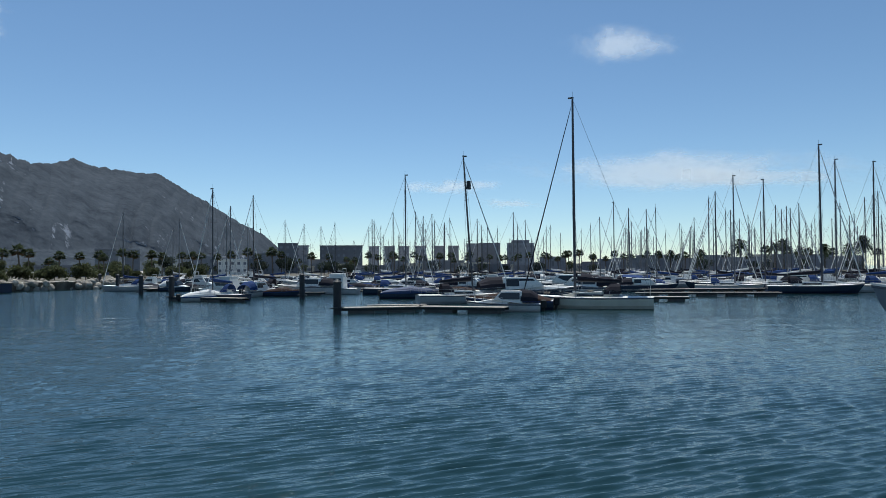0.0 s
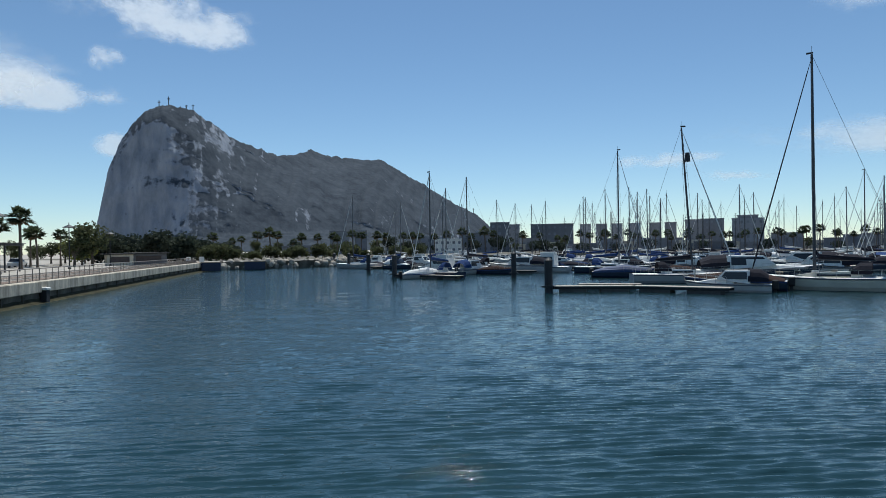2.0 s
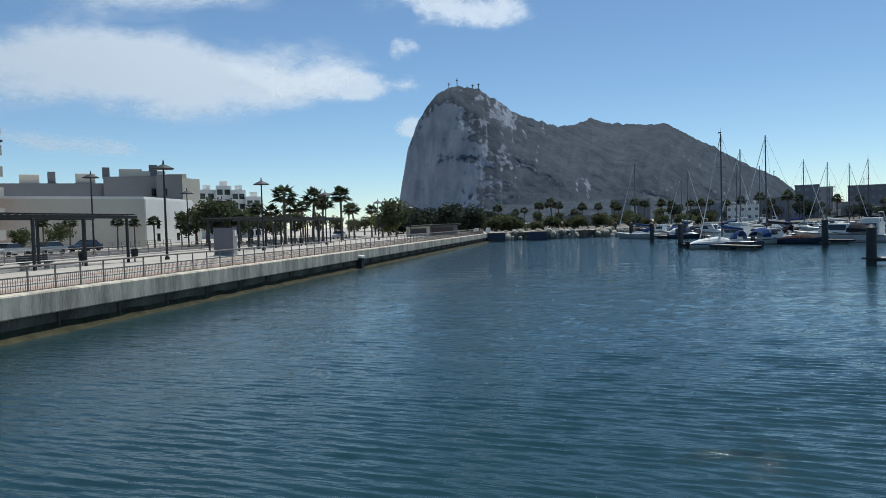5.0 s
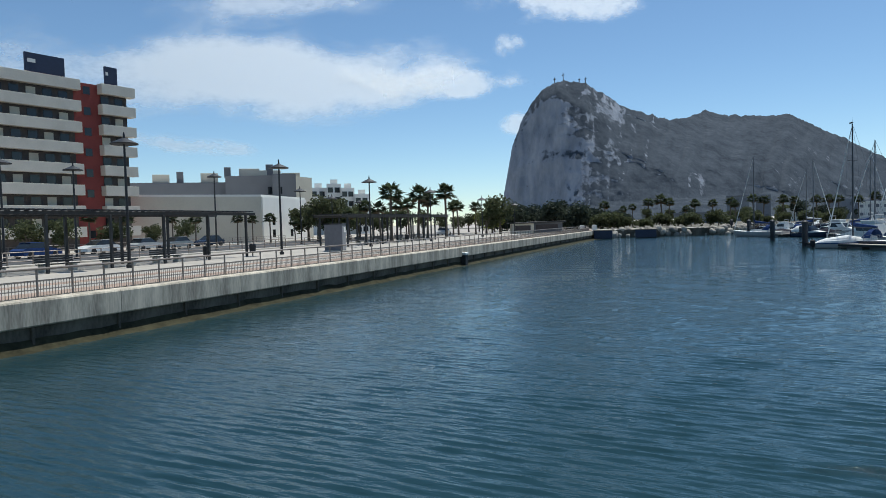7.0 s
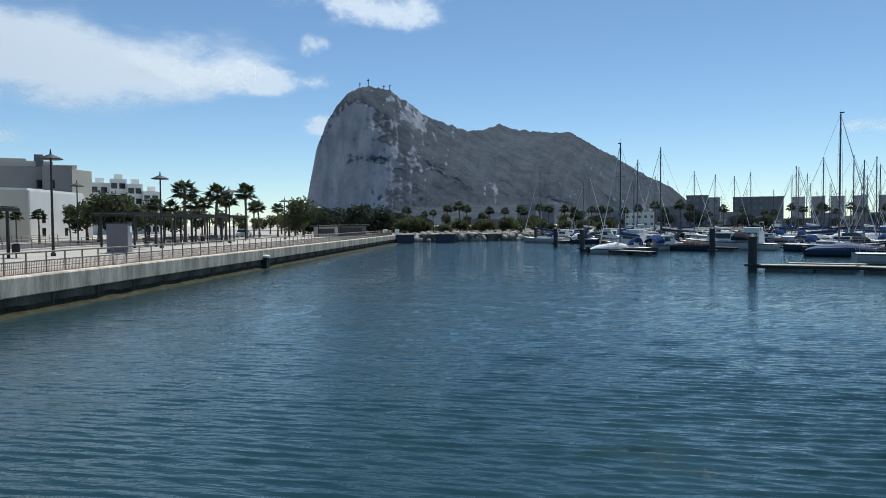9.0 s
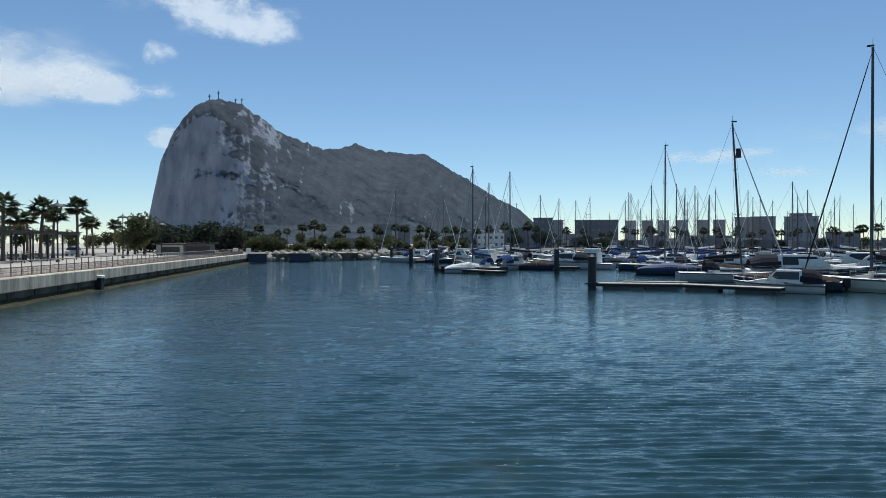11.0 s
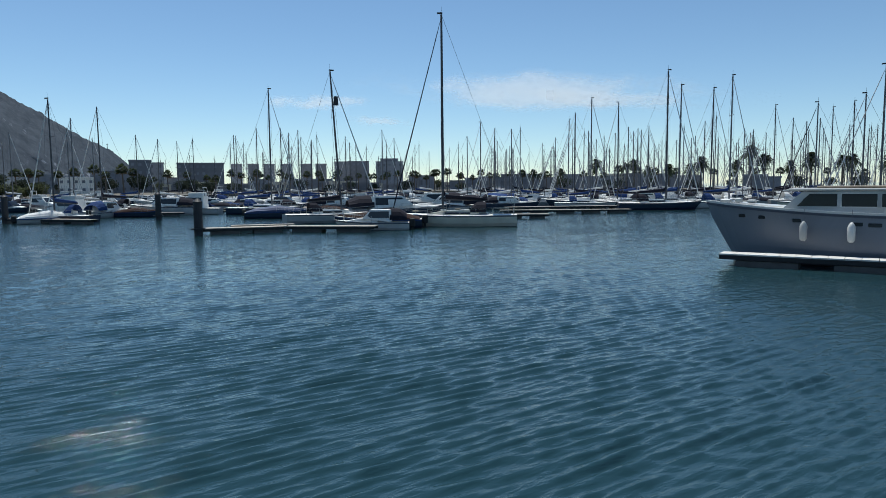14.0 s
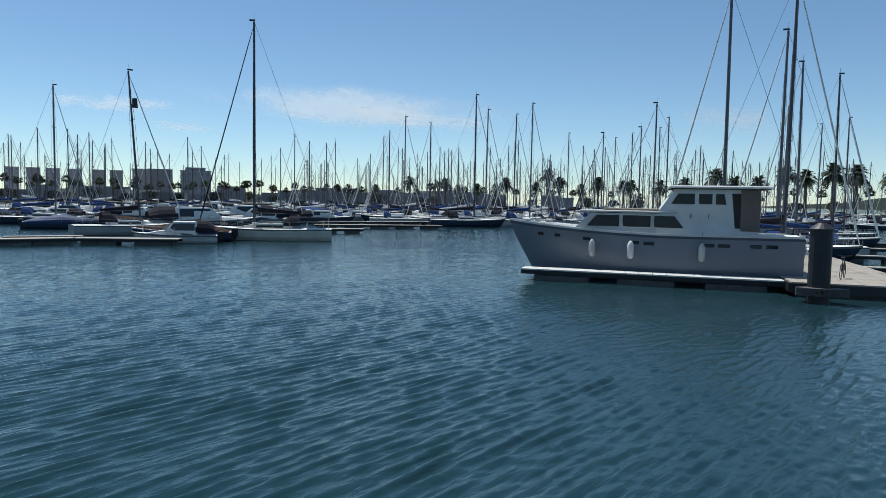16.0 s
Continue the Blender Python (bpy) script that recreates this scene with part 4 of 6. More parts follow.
def white_hall():
    o = thing("white_building", pose(0, 0, 0), "low white rendered building with a plain long wall", "building")
    A_, B_, C_ = bearing(82, 116), bearing(65.35, 120), bearing(61.83, 136)
    D_, E_ = bearing(64, 165), bearing(82, 160)
    pts = [(p.x, p.y) for p in (A_, B_, C_, D_, E_)]
    wall, roof, band = B(), B(), B()
    prism(wall, pts, LAND - 0.3, 9.4)
    # beige puts shade into the long white wall's colour; the gable stays white
    part("wall", wall, BEIGE, o)
    prism(roof, pts, 9.4, 9.75)
    part("parapet", roof, WHITEPAINT, o)
    gable = B()
    box(gable, ((B_.x + C_.x) / 2 + 0.1, (B_.y + C_.y) / 2 + 0.07, 5.45), ((C_ - B_).length - 0.1, 0.3, 7.9), math.degrees(math.atan2(C_.y - B_.y, C_.x - B_.x)))
    part("gable", gable, WHITEPAINT, o)
    for t, z, w, h in ((0.22, 5.2, 0.9, 1.3), (0.22, 3.0, 0.9, 1.2), (0.62, 6.0, 0.8, 1.4), (0.62, 3.0, 0.9, 1.2)):
        window_on(o, pts[1], pts[2], t, z, w, h, DARKMETAL, 0.3)
    vent = B()
    box(vent, (*(bearing(67.4, 119.5, 0).xy), 6.6), (2.8, 0.4, 0.7), 80)
    part("dark_sign", vent, DARKMETAL, o)


white_hall()


def grey_block():
    o = thing("grey_building", pose(0, 0, 0), "dark grey and beige apartment block with roof housings", "building")
    def wing(az0, az1, d0, d1, top, m, name):
        bm = B()
        prism(bm, [(p.x, p.y) for p in (bearing(az0, d0), bearing(az1, d1), bearing(az1, d1 + 26), bearing(az0, d0 + 26))], LAND - 0.3, top)
        part(name, bm, m, o)

    wing(80, 68.1, 158, 154, 14.2, GREYREND, "wall")
    wing(68.1, 64.4, 152, 150.5, 15.4, GREYREND, "wing")
    wing(64.4, 62.5, 149, 149, 15.6, GREYREND, "bay")
    wing(62.5, 61.2, 149.5, 154, 15.0, BEIGE, "end_wall")
    for az, w, h in ((72.9, 3.4, 1.8), (71.5, 1.4, 2.4), (69.3, 3.6, 2.1), (67.9, 1.4, 2.2), (66.2, 4.4, 1.9), (65.0, 7.0, 1.5), (64.6, 1.6, 2.8), (62.9, 4.0, 0.9)):
        p = bearing(az, 157)
        bm = B()
        box(bm, (p.x, p.y, (14.2 if az > 68.1 else 15.4) + h / 2), (w, 3, h), az, bevel=0.05)
        part("roof_housing", bm, BEIGE if w > 2 else GREYREND, o)
    for az in (63.6, 64.6):
        p = bearing(az, 149.2)
        for z in (6, 9, 12):
            q = (p.x, p.y)
            window_on(o, q, (q[0] - 1, q[1] + 2), 0.0, z, 1.2, 1.4, DARKMETAL)


grey_block()


def white_flats():
    o = thing("apartment_block", pose(0, 0, 0), "white stepped apartment block with dark balconies", "building")
    steps = [(61.4, 60.0, 15.8), (60.0, 58.8, 16.9), (58.8, 57.7, 15.6), (57.7, 56.5, 13.6)]
    for a0, a1, z in steps:
        p = [bearing(a0, 205), bearing(a1, 207), bearing(a1, 222), bearing(a0, 222)]
        bm = B()
        prism(bm, [(q.x, q.y) for q in p], LAND - 0.3, z)
        part("wall", bm, WHITEPAINT, o)
        for t in (0.25, 0.72):
            for k in range(4):
                window_on(o, p[0].xy, p[1].xy, t, z - 1.9 - 2.9 * k, 1.5, 1.4, GREYREND)
        bm = B()
        q = bearing((a0 + a1) / 2, 212)
        box(bm, (q.x, q.y, z + 0.8), (2.2, 2.5, 1.6), a0)
        part("roof_housing", bm, WHITEPAINT, o)


white_flats()


def red_tower():
    o = thing("red_apartment_tower", pose(0, 0, 0), "red rendered apartment tower with cream wrap-around balconies", "building")
    L, R = bearing(86.8, 101), bearing(74.95, 112)
    d = (R - L).normalized()
    n = Vector((d.y, -d.x, 0))
    if n.dot(-L) < 0:
        n = -n
    rz = math.degrees(math.atan2(d.y, d.x))
    tot = (R - L).length

    def at(s, out, z):
        p = L + d * s + n * out
        return (p.x, p.y, z)

    bm = B()
    box(bm, at(tot / 2, -7, 13.2), (tot - 1.0, 14, 24.0), rz)
    part("wall", bm, REDREND, o)
    s_of = lambda az: next(s for s in [k * 0.05 for k in range(900)] if math.degrees(math.atan2(-(L + d * s).x, (L + d * s).y)) <= az)
    sl1, sr0 = s_of(78.5), s_of(77.1)
    # flat dark slabs on the wall stand for shade behind the balconies
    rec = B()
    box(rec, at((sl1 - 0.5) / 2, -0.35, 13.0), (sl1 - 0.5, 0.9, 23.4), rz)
    part("balcony_shade", rec, ROOMDARK, o)
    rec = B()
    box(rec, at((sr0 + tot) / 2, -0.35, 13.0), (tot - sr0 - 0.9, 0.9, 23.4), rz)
    part("balcony_shade", rec, ROOMDARK, o)
    for k in range(9):
        z = 24.6 - k * 2.93
        if z < 2.5:
            continue
        for s0, s1 in ((-1.0, sl1), (sr0, tot + 0.3)):
            bm = B()
            w = s1 - s0
            box(bm, at((s0 + s1) / 2, 1.15, z), (w, 0.16, 1.45), rz, bevel=0.02)
            bal = part("balcony", bm, BALCONY, o)
            for s in (s0 + 0.08, s1 - 0.08):
                bm = B()
                box(bm, at(s, 0.45, z), (0.16, 1.4, 1.45), rz, bevel=0.02)
                part("side_panel", bm, BALCONY, bal)
            bm = B()
            box(bm, at((s0 + s1) / 2, 0.4, z - 0.62), (w - 0.3, 1.5, 0.18), rz)
            part("slab", bm, BALCONY, bal)
            if k:
                for j in range(max(2, int(w / 2.2))):
                    bm = B()
                    box(bm, at(s0 + 1.0 + j * 2.1, 0.12, z + 1.25), (1.2, 0.1, 1.3), rz)
                    part("glazed_door", bm, (GLASS if (j + k) % 3 else BEIGE), o)
        window_on(o, at((sl1 + sr0) / 2 - 0.1, 0.02, 0), at((sl1 + sr0) / 2 + 0.4, 0.02, 0), 0.0, z - 0.4, 1.0, 1.1, REDREND)
    for s, w in ((s_of(80.3), 5.2), (s_of(76.0), 1.9)):
        bm = B()
        box(bm, at(s, -0.6, 27.0), (w, 0.3, 2.5), rz)
        b = part("roof_sign", bm, BOARD, o, "dark blue sign board")
        bm = B()
        box(bm, at(s - w * 0.34, -0.44, 27.2), (w * 0.2, 0.04, 0.5), rz)
        part("sign_mark", bm, WHITEPAINT, b)
        for e in (-0.4, 0.4):
            bm = B()
            box(bm, at(s + w * e, -0.8, 26.0), (0.12, 0.12, 2.0), rz)
            part("sign_post", bm, STEEL, o)


red_tower()


def quay_end_huts():
    for az, d, w, h, m, lab in ((43.6, 131, 4.2, 1.9, BEIGE, "low beige kiosk with a dark flat roof"), (41.6, 136, 6.2, 2.0, GREYREND, "low grey kiosk with a dark flat roof")):
        p = bearing(az, d)
        o = thing("kiosk", pose(*p, 0, 0, az + 8), lab, "kiosk", "kiosks")
        a, b = B(), B()
        box(a, (0, 0, h / 2), (w, 3, h), bevel=0.03)
        box(b, (0, 0, h + 0.12), (w + 1.2, 4, 0.24), bevel=0.03)
        part("wall", a, m, o), part("roof", b, DARKMETAL, o)
        c = B()
        box(c, (0, -1.52, h * 0.55), (w * 0.7, 0.08, h * 0.5))
        part("shutter", c, ROOMDARK, o)
    for az, d, w in ((36.9, 137, 3.5), (33.5, 140, 4.0)):
        p = bearing(az, d, 0.0)
        o = thing("floating_hut", pose(*p, 0, 0, az), "dark low floating hut by the rocky shore", "hut", "floating huts")
        a, b = B(), B()
        box(a, (0, 0, 0.85), (w, 2.2, 1.6), bevel=0.04)
        box(b, (0, 0, 1.72), (w + 0.3, 2.5, 0.14), bevel=0.03)
        part("body", a, BOARD, o), part("roof", b, TEAK, o)
    for az, d in ((38.6, 139), (37.6, 141)):
        p = bearing(az, d)
        bm = B()
        box(bm, (0, 0, 0.6), (0.9, 0.7, 1.2), bevel=0.04)
        ob = part("utility_box", bm, WHITEPAINT)
        ob.matrix_basis = pose(*p, 0, 0, az)
        tagged(ob, "small white utility box at the quay end", "utility box", "utility boxes")


quay_end_huts()


# ---- the town behind the marina ----
def town_block(az, d, w, dep, top, m, label, cols, rows, category="building", gap=None, wm=CITYDARK):
    p = bearing(az, d)
    o = thing("town_building", pose(*p, 0, 0, az), label, category, "town buildings")
    h = top - LAND
    a, r = B(), B()
    box(a, (0, 0, h / 2), (w, dep, h))
    part("wall", a, m, o)
    box(r, (0, 0, h + 0.15), (w + 0.4, dep + 0.4, 0.5))
    part("roof", r, m, o)
    if rows:
        g = B()
        box(g, (0, 0, 0), (w / cols * 0.42, 0.12, h / rows * 0.36))
        proto = None
        for i in range(cols):
            for k in range(rows):
                mm = pose(-w / 2 + w * (i + 0.5) / cols, -dep / 2 - 0.03, h * (k + 0.55) / rows)
                if proto is None:
                    proto = part("window", g, wm, o)
                    proto.matrix_basis = mm
                else:
                    share("window", proto.data, o, mm)
    return o


town_block(8.6, 420, 25.5, 15, 17.4, CITYDARK, "wide dark flat-roofed office block", 8, 4)
for az in (5.85, 4.55, 3.3, 1.9, 0.3, -0.9):
    town_block(az, 640, 10, 12, 24, CITY, "pale grey apartment tower in a row of towers", 3, 7)
for az, d, w, top, m, c, r in ((13.0, 330, 9, 15.6, CITYDARK, 3, 4), (11.9, 345, 7, 15, CITY, 2, 4), (14.2, 310, 8, 11, CITY, 3, 3), (15.6, 300, 9, 10, CITYDARK, 4, 3), (-2.7, 500, 12, 21, CITY, 4, 5), (-4.0, 520, 16, 22, CITYDARK, 5, 5),
                              (-6.6, 430, 17, 18.5, CITY, 5, 4), (-6.6, 436, 11, 20.5, CITY, 4, 1), (26.6, 330, 9, 12.5, CITY, 3, 3), (24.8, 335, 6, 12.7, CITY, 2, 3), (19.0, 300, 18, 9.0, CITY, 7, 2), (17.4, 290, 12, 7.5, WHITEPAINT, 5, 2), (21.8, 270, 13, 5.6, WHITEPAINT, 6, 1), (29.5, 260, 16, 5.2, CITY, 6, 1)):
    town_block(az, d, w, 10, top, m, "pale town building with rows of dark windows" if m is not CITYDARK else "dark town building with rows of windows", c, r)
rb = random.Random(5)
for i in range(27):
    az = 12 - i * 1.63 + rb.uniform(-.3, .3)
    town_block(az, rb.uniform(300, 345), rb.uniform(7, 16), 9, LAND + rb.choice((3.2, 4.0, 5.2, 6.4)), rb.choice((CITY, CITY, CITYDARK, BEIGE)), "low harbour building with a flat roof and dark openings", rb.randint(3, 5), 1)
for az, d, w, top, m in ((-16.4, 262, 7.5, 6.3, CITYDARK), (-14.7, 264, 5, 6.6, CITY), (-35.9, 205, 6, 5.6, CITY), (-37.0, 205, 5, 5.0, CITYDARK)):
    town_block(az, d, w, 5, top, m, "plain boxy harbour store", 1, 1)

# ---- boats ----
def hull_rings(L, beam, bow_z, mid_z, stern_z, transom=0.8, rake=0.9, keel=-0.45, n=16, flare=0.8, full=0.62):
    """Cross sections from stern to stem: sheer, topside, water line, keel and back up the other side."""
    rings = []
    for i in range(n + 1):
        t = i / n
        hb = beam / 2 * (transom + (1 - transom) * min(1, t / 0.35)) if t < 0.35 else beam / 2 * max(0.015, (1 - ((t - 0.35) / 0.65) ** 2.3)) ** full
        z = stern_z + (mid_z - stern_z) * min(1, t / 0.4) if t < 0.4 else mid_z + (bow_z - mid_z) * ((t - 0.4) / 0.6) ** 1.8
        k = max(0.0, (t - 0.55) / 0.45)
        fl = 1 - (1 - flare) * k
        x = lambda lev: L * t - rake * (1 - lev) * k ** 3
        half = [(x(1), hb, z), (x(0.85), hb * (0.99 * (0.5 + fl / 2)), z * 0.72), (x(0.5), hb * 0.94 * fl, z * 0.3), (x(0.25), hb * 0.84 * fl ** 1.5, 0.02), (x(0.0), hb * 0.5 * fl ** 2, keel * 0.6), (x(0.0), 0.0, keel * (1 - 0.5 * k))]
        rings.append(half + [(a, -b, c) for a, b, c in half[-2::-1]])
    return rings


def add_hull(o, rings, hm, deck_m=DECK, stripe=STRIPE, low=ANTIFOUL):
    bm = B()
    loft(bm, rings, caps=False)
    bm.faces.new([bm.verts.new(p) for p in rings[0]])
    bmesh.ops.remove_doubles(bm, verts=bm.verts, dist=0.002)
    bmesh.ops.recalc_face_normals(bm, faces=bm.faces)
    for f in bm.faces:
        f.material_index = 1 if f.calc_center_median().z < 0.03 else 0
    # white hull sides take the shaded colour; decks and cabins stay pale
    h = part("hull", bm, (SHADEHULL if hm is GELCOAT else hm, low), o)
    dk = B()
    m = len(rings[0]) - 1
    loft(dk, [[(r[0][0], r[0][1] * 0.985, r[0][2] - 0.02), (r[0][0], 0, r[0][2] + 0.05 * r[0][1]), (r[m][0], r[m][1] * 0.985, r[m][2] - 0.02)] for r in rings], caps=False)
    bmesh.ops.recalc_face_normals(dk, faces=dk.faces)
    part("deck", dk, deck_m, o)
    if stripe:
        st = B()
        for s in (0, m):
            sg = 1 if s == 0 else -1
            loft(st, [[(r[s][0], r[s][1] + sg * 0.03, r[s][2] - 0.02), (r[s][0], r[s][1] + sg * 0.035, r[s][2] - 0.13), (r[s][0] - 0.01, r[s][1] - sg * 0.02, r[s][2] - 0.13), (r[s][0] - 0.01, r[s][1] - sg * 0.02, r[s][2] - 0.02)] for r in rings], close=True, caps=False)
        part("rubbing_strake", st, stripe, o)
    return h


def add_rail(o, rings, i0, i1, h=0.6, step=2):
    """Stanchions and wires round the deck."""
    bm = B()
    m = len(rings[0]) - 1
    for s in (0, m):
        pts = []
        for i in range(i0, i1 + 1, step):
            x, y, z = rings[i][s]
            y *= 0.94
            tube(bm, [(x, y, z), (x, y, z + h)], 0.014, 4)
            pts.append((x, y, z + h))
        tube(bm, pts, 0.012, 4)
        tube(bm, [(a, b, c - h * 0.5) for a, b, c in pts], 0.008, 4)
    part("guard_rail", bm, STEEL, o)


def sailboat(m, L, mast_h, hm, cover, label, jib=SAILCLOTH, lean=0.0, group="moored sailing boats", mm=ALU, radar=False, name="sailing_boat", fine=True):
    o = thing(name, m, label, "sailing boat", group)
    fb = 0.085 * L
    rings = hull_rings(L, L * 0.3, fb * 1.25, fb, fb * 1.05, 0.75, L * 0.09)
    add_hull(o, rings, hm, stripe=STRIPE if fine else None)
    if fine:
        add_rail(o, rings, 1, 15)
    cab = B()
    loft(cab, [[(L * x, w * L, z), (L * x, w * L * 0.82, z + h), (L * x, -w * L * 0.82, z + h), (L * x, -w * L, z)] for x, w, z, h in ((0.30, 0.085, fb, 0.48), (0.36, 0.09, fb, 0.52), (0.58, 0.075, fb, 0.40), (0.70, 0.04, fb + 0.03, 0.12))])
    bmesh.ops.recalc_face_normals(cab, faces=cab.faces)
    c = part("cabin", cab, DECK if hm is not CREAM else CREAM, o)
    for s in (1, -1) if fine else ():
        w = B()
        loft(w, [[(L * x, s * (wd * L - 0.01), fb + 0.14), (L * x, s * (wd * L * 0.9 + 0.012), fb + 0.34)] for x, wd in ((0.36, 0.09), (0.46, 0.085), (0.56, 0.077))], caps=False)
        part("window", w, GLASS, c)
    hood = B()
    loft(hood, [[(L * x, math.cos(a) * 0.085 * L, fb + 0.3 + h * math.sin(a)) for a in [k * math.pi / 8 for k in range(9)]] for x, h in ((0.24, 0.95), (0.31, 0.95), (0.36, 0.45))], caps=False)
    part("spray_hood", hood, cover, o)
    mx = L * 0.58
    tip = (mx - math.tan(radians(lean)) * mast_h, 0, mast_h)
    r = 0.0055 * mast_h + 0.02
    bm = B()
    tube(bm, [(mx, 0, fb), ((mx + tip[0]) / 2, 0, mast_h / 2), tip], [r, r, r * 0.75], 8)
    mast = part("mast", bm, mm, o)
    top = B() if fine else None
    if fine:
        tube(top, [(tip[0], 0, mast_h), (tip[0], 0, mast_h + 0.7)], 0.012, 4)
        box(top, (tip[0] + 0.15, 0, mast_h + 0.12), (0.5, 0.06, 0.14))
        part("masthead_gear", top, DARKMETAL, mast)
    for q, w in ((0.42, 0.1), (0.7, 0.075)) if fine else ((0.55, 0.09),):
        sp = B()
        x = mx + (tip[0] - mx) * q
        tube(sp, [(x, -w * L, mast_h * q + 0.1), (x, 0, mast_h * q), (x, w * L, mast_h * q + 0.1)], 0.028, 5)
        part("spreader", sp, mm, mast)
    if radar:
        rd = B()
        x = mx + (tip[0] - mx) * 0.78
        tube(rd, [(x + 0.35, 0, mast_h * 0.78), (x + 0.35, 0, mast_h * 0.78 + 0.9)], [0.28, 0.22], 8)
        part("radar_dome", rd, DARKMETAL, mast)
    bo = B()
    bz = fb + 1.35
    tube(bo, [(mx - 0.1, 0, bz + 0.12), (mx - L * 0.36, 0, bz)], 0.07, 6)
    boom = part("boom", bo, mm, o)
    cv = B()
    tube(cv, [(mx - 0.12, 0, bz + 0.75), (mx - 0.3, 0, bz + 0.38), (mx - L * 0.15, 0, bz + 0.26), (mx - L * 0.35, 0, bz + 0.12)], [0.10, 0.22, 0.19, 0.09], 8)
    part("sail_cover", cv, cover, boom)
    fs = B()
    a, b = Vector((L * 0.985, 0, fb * 1.3)), Vector((tip[0] + 0.1, 0, mast_h * 0.97))
    tube(fs, [a, a.lerp(b, 0.06), a.lerp(b, 0.4), a.lerp(b, 0.94), b], [0.02, 0.07, 0.06, 0.04, 0.015], 6)
    part("furled_jib", fs, jib, o)
    rg = B()
    tube(rg, [(0.1, 0, fb), (tip[0], 0, mast_h)], 0.016, 3)
    for s in (1, -1):
        y = s * L * 0.135
        x7, x4 = mx + (tip[0] - mx) * 0.7, mx + (tip[0] - mx) * 0.42
        tube(rg, [(mx - 0.2, y, fb), (x4, s * L * 0.1, mast_h * 0.42 + 0.1), (x7, s * L * 0.075, mast_h * 0.7 + 0.1), tip], 0.014, 3)
        tube(rg, [(mx - 0.5, y, fb), (x4, 0, mast_h * 0.42)], 0.012, 3)
    part("rigging", rg, ROPE, o)
    return o


def motorboat(m, L, hm, style, label, cover=DARKCANVAS, group="moored motor boats", fine=True):
    """style 0: cuddy with a canopy; 1: flybridge cruiser; 2: low sports boat; 3: open boat under a cover."""
    o = thing("motor_boat", m, label, "motor boat", group)
    fb = 0.105 * L
    rings = hull_rings(L, L * 0.33, fb * 1.35, fb, fb * 0.95, 0.9, L * 0.13, full=0.72)
    add_hull(o, rings, hm, stripe=(STRIPE if style != 3 else CANVAS) if fine else None)

    def house(name, prof, wlo, whi, mt, par):
        bm = B()
        loft(bm, [[(L * x, s * (wlo if i in (0, len(prof) - 1) else whi) * L, z) for i, (x, z) in enumerate(prof)] for s in (-1, 1)], close=True)
        bmesh.ops.recalc_face_normals(bm, faces=bm.faces)
        return part(name, bm, mt, par)

    if style in (0, 1, 2):
        h1 = {0: 0.55, 1: 0.8, 2: 0.35}[style] * L / 9
        house("cabin", [(0.42, fb), (0.44, fb + h1), (0.66, fb + h1 * 0.9), (0.86, fb * 1.15)], 0.12, 0.10, DECK, o)
        h2 = {0: 1.5, 1: 1.75, 2: 1.05}[style] * L / 9
        top_house = house("wheelhouse", [(0.24, fb), (0.24, fb + h2), (0.52, fb + h2), (0.62, fb + h1 * 0.9)], 0.135, 0.115, DECK if style or hm is GELCOAT else hm, o)
        for s in (1, -1) if fine else ():
            w = B()
            loft(w, [[(L * x, s * (0.13 * L + 0.012), fb + h1 * 0.95), (L * x2, s * (0.118 * L + 0.02), fb + h2 * 0.88)] for x, x2 in ((0.27, 0.27), (0.42, 0.42), (0.58, 0.515))], caps=False)
            part("side_window", w, GLASS, top_house)
        if not fine:
            w = B()
            for s in (1, -1):
                loft(w, [[(L * x, s * (0.13 * L + 0.012), fb + h1 * 0.95), (L * x2, s * (0.118 * L + 0.02), fb + h2 * 0.88)] for x, x2 in ((0.25, 0.25), (0.42, 0.42), (0.58, 0.515))], caps=False)
            part("side_glazing", w, GLASS, top_house)
        ws = B()
        loft(ws, [[(L * 0.615, y * 0.13 * L, fb + h1 * 0.98), (L * 0.535, y * 0.112 * L, fb + h2 * 0.92)] for y in (-0.85, 0, 0.85)], caps=False)
        w = part("windscreen", ws, GLASS, top_house)
        w.location.x = 0.05
        if style == 1:
            fy = B()
            box(fy, (L * 0.37, 0, fb + h2 + 0.25), (L * 0.24, L * 0.2, 0.5), bevel=0.06)
            part("flybridge", fy, GELCOAT, o)
            ar = B()
            for s in (1, -1):
                tube(ar, [(L * 0.22, s * L * 0.1, fb + h2), (L * 0.25, s * L * 0.095, fb + h2 + 1.2)], 0.05, 6)
            tube(ar, [(L * 0.25, -L * 0.095, fb + h2 + 1.2), (L * 0.25, L * 0.095, fb + h2 + 1.2)], 0.06, 6)
            part("radar_arch", ar, GELCOAT, o)
        if style in (0, 2):
            cn = B()
            loft(cn, [[(L * x, math.cos(a) * 0.14 * L, fb + 0.2 + h * math.sin(a)) for a in [k * math.pi / 8 for k in range(9)]] for x, h in ((0.03, h2 * 0.55), (0.12, h2 * 0.9), (0.26, h2 * 0.95))], caps=False)
            part("canopy", cn, cover, o)
    else:
        cn = B()
        loft(cn, [[(L * x, math.cos(a) * w * L, fb * 0.9 + h * math.sin(a)) for a in [k * math.pi / 8 for k in range(9)]] for x, w, h in ((0.02, 0.13, 0.2), (0.15, 0.15, 0.5), (0.5, 0.15, 0.85), (0.75, 0.11, 0.55), (0.95, 0.02, 0.45))], caps=False)
        part("boat_cover", cn, cover, o)
    if fine:
        add_rail(o, rings, 8, 16, 0.55)
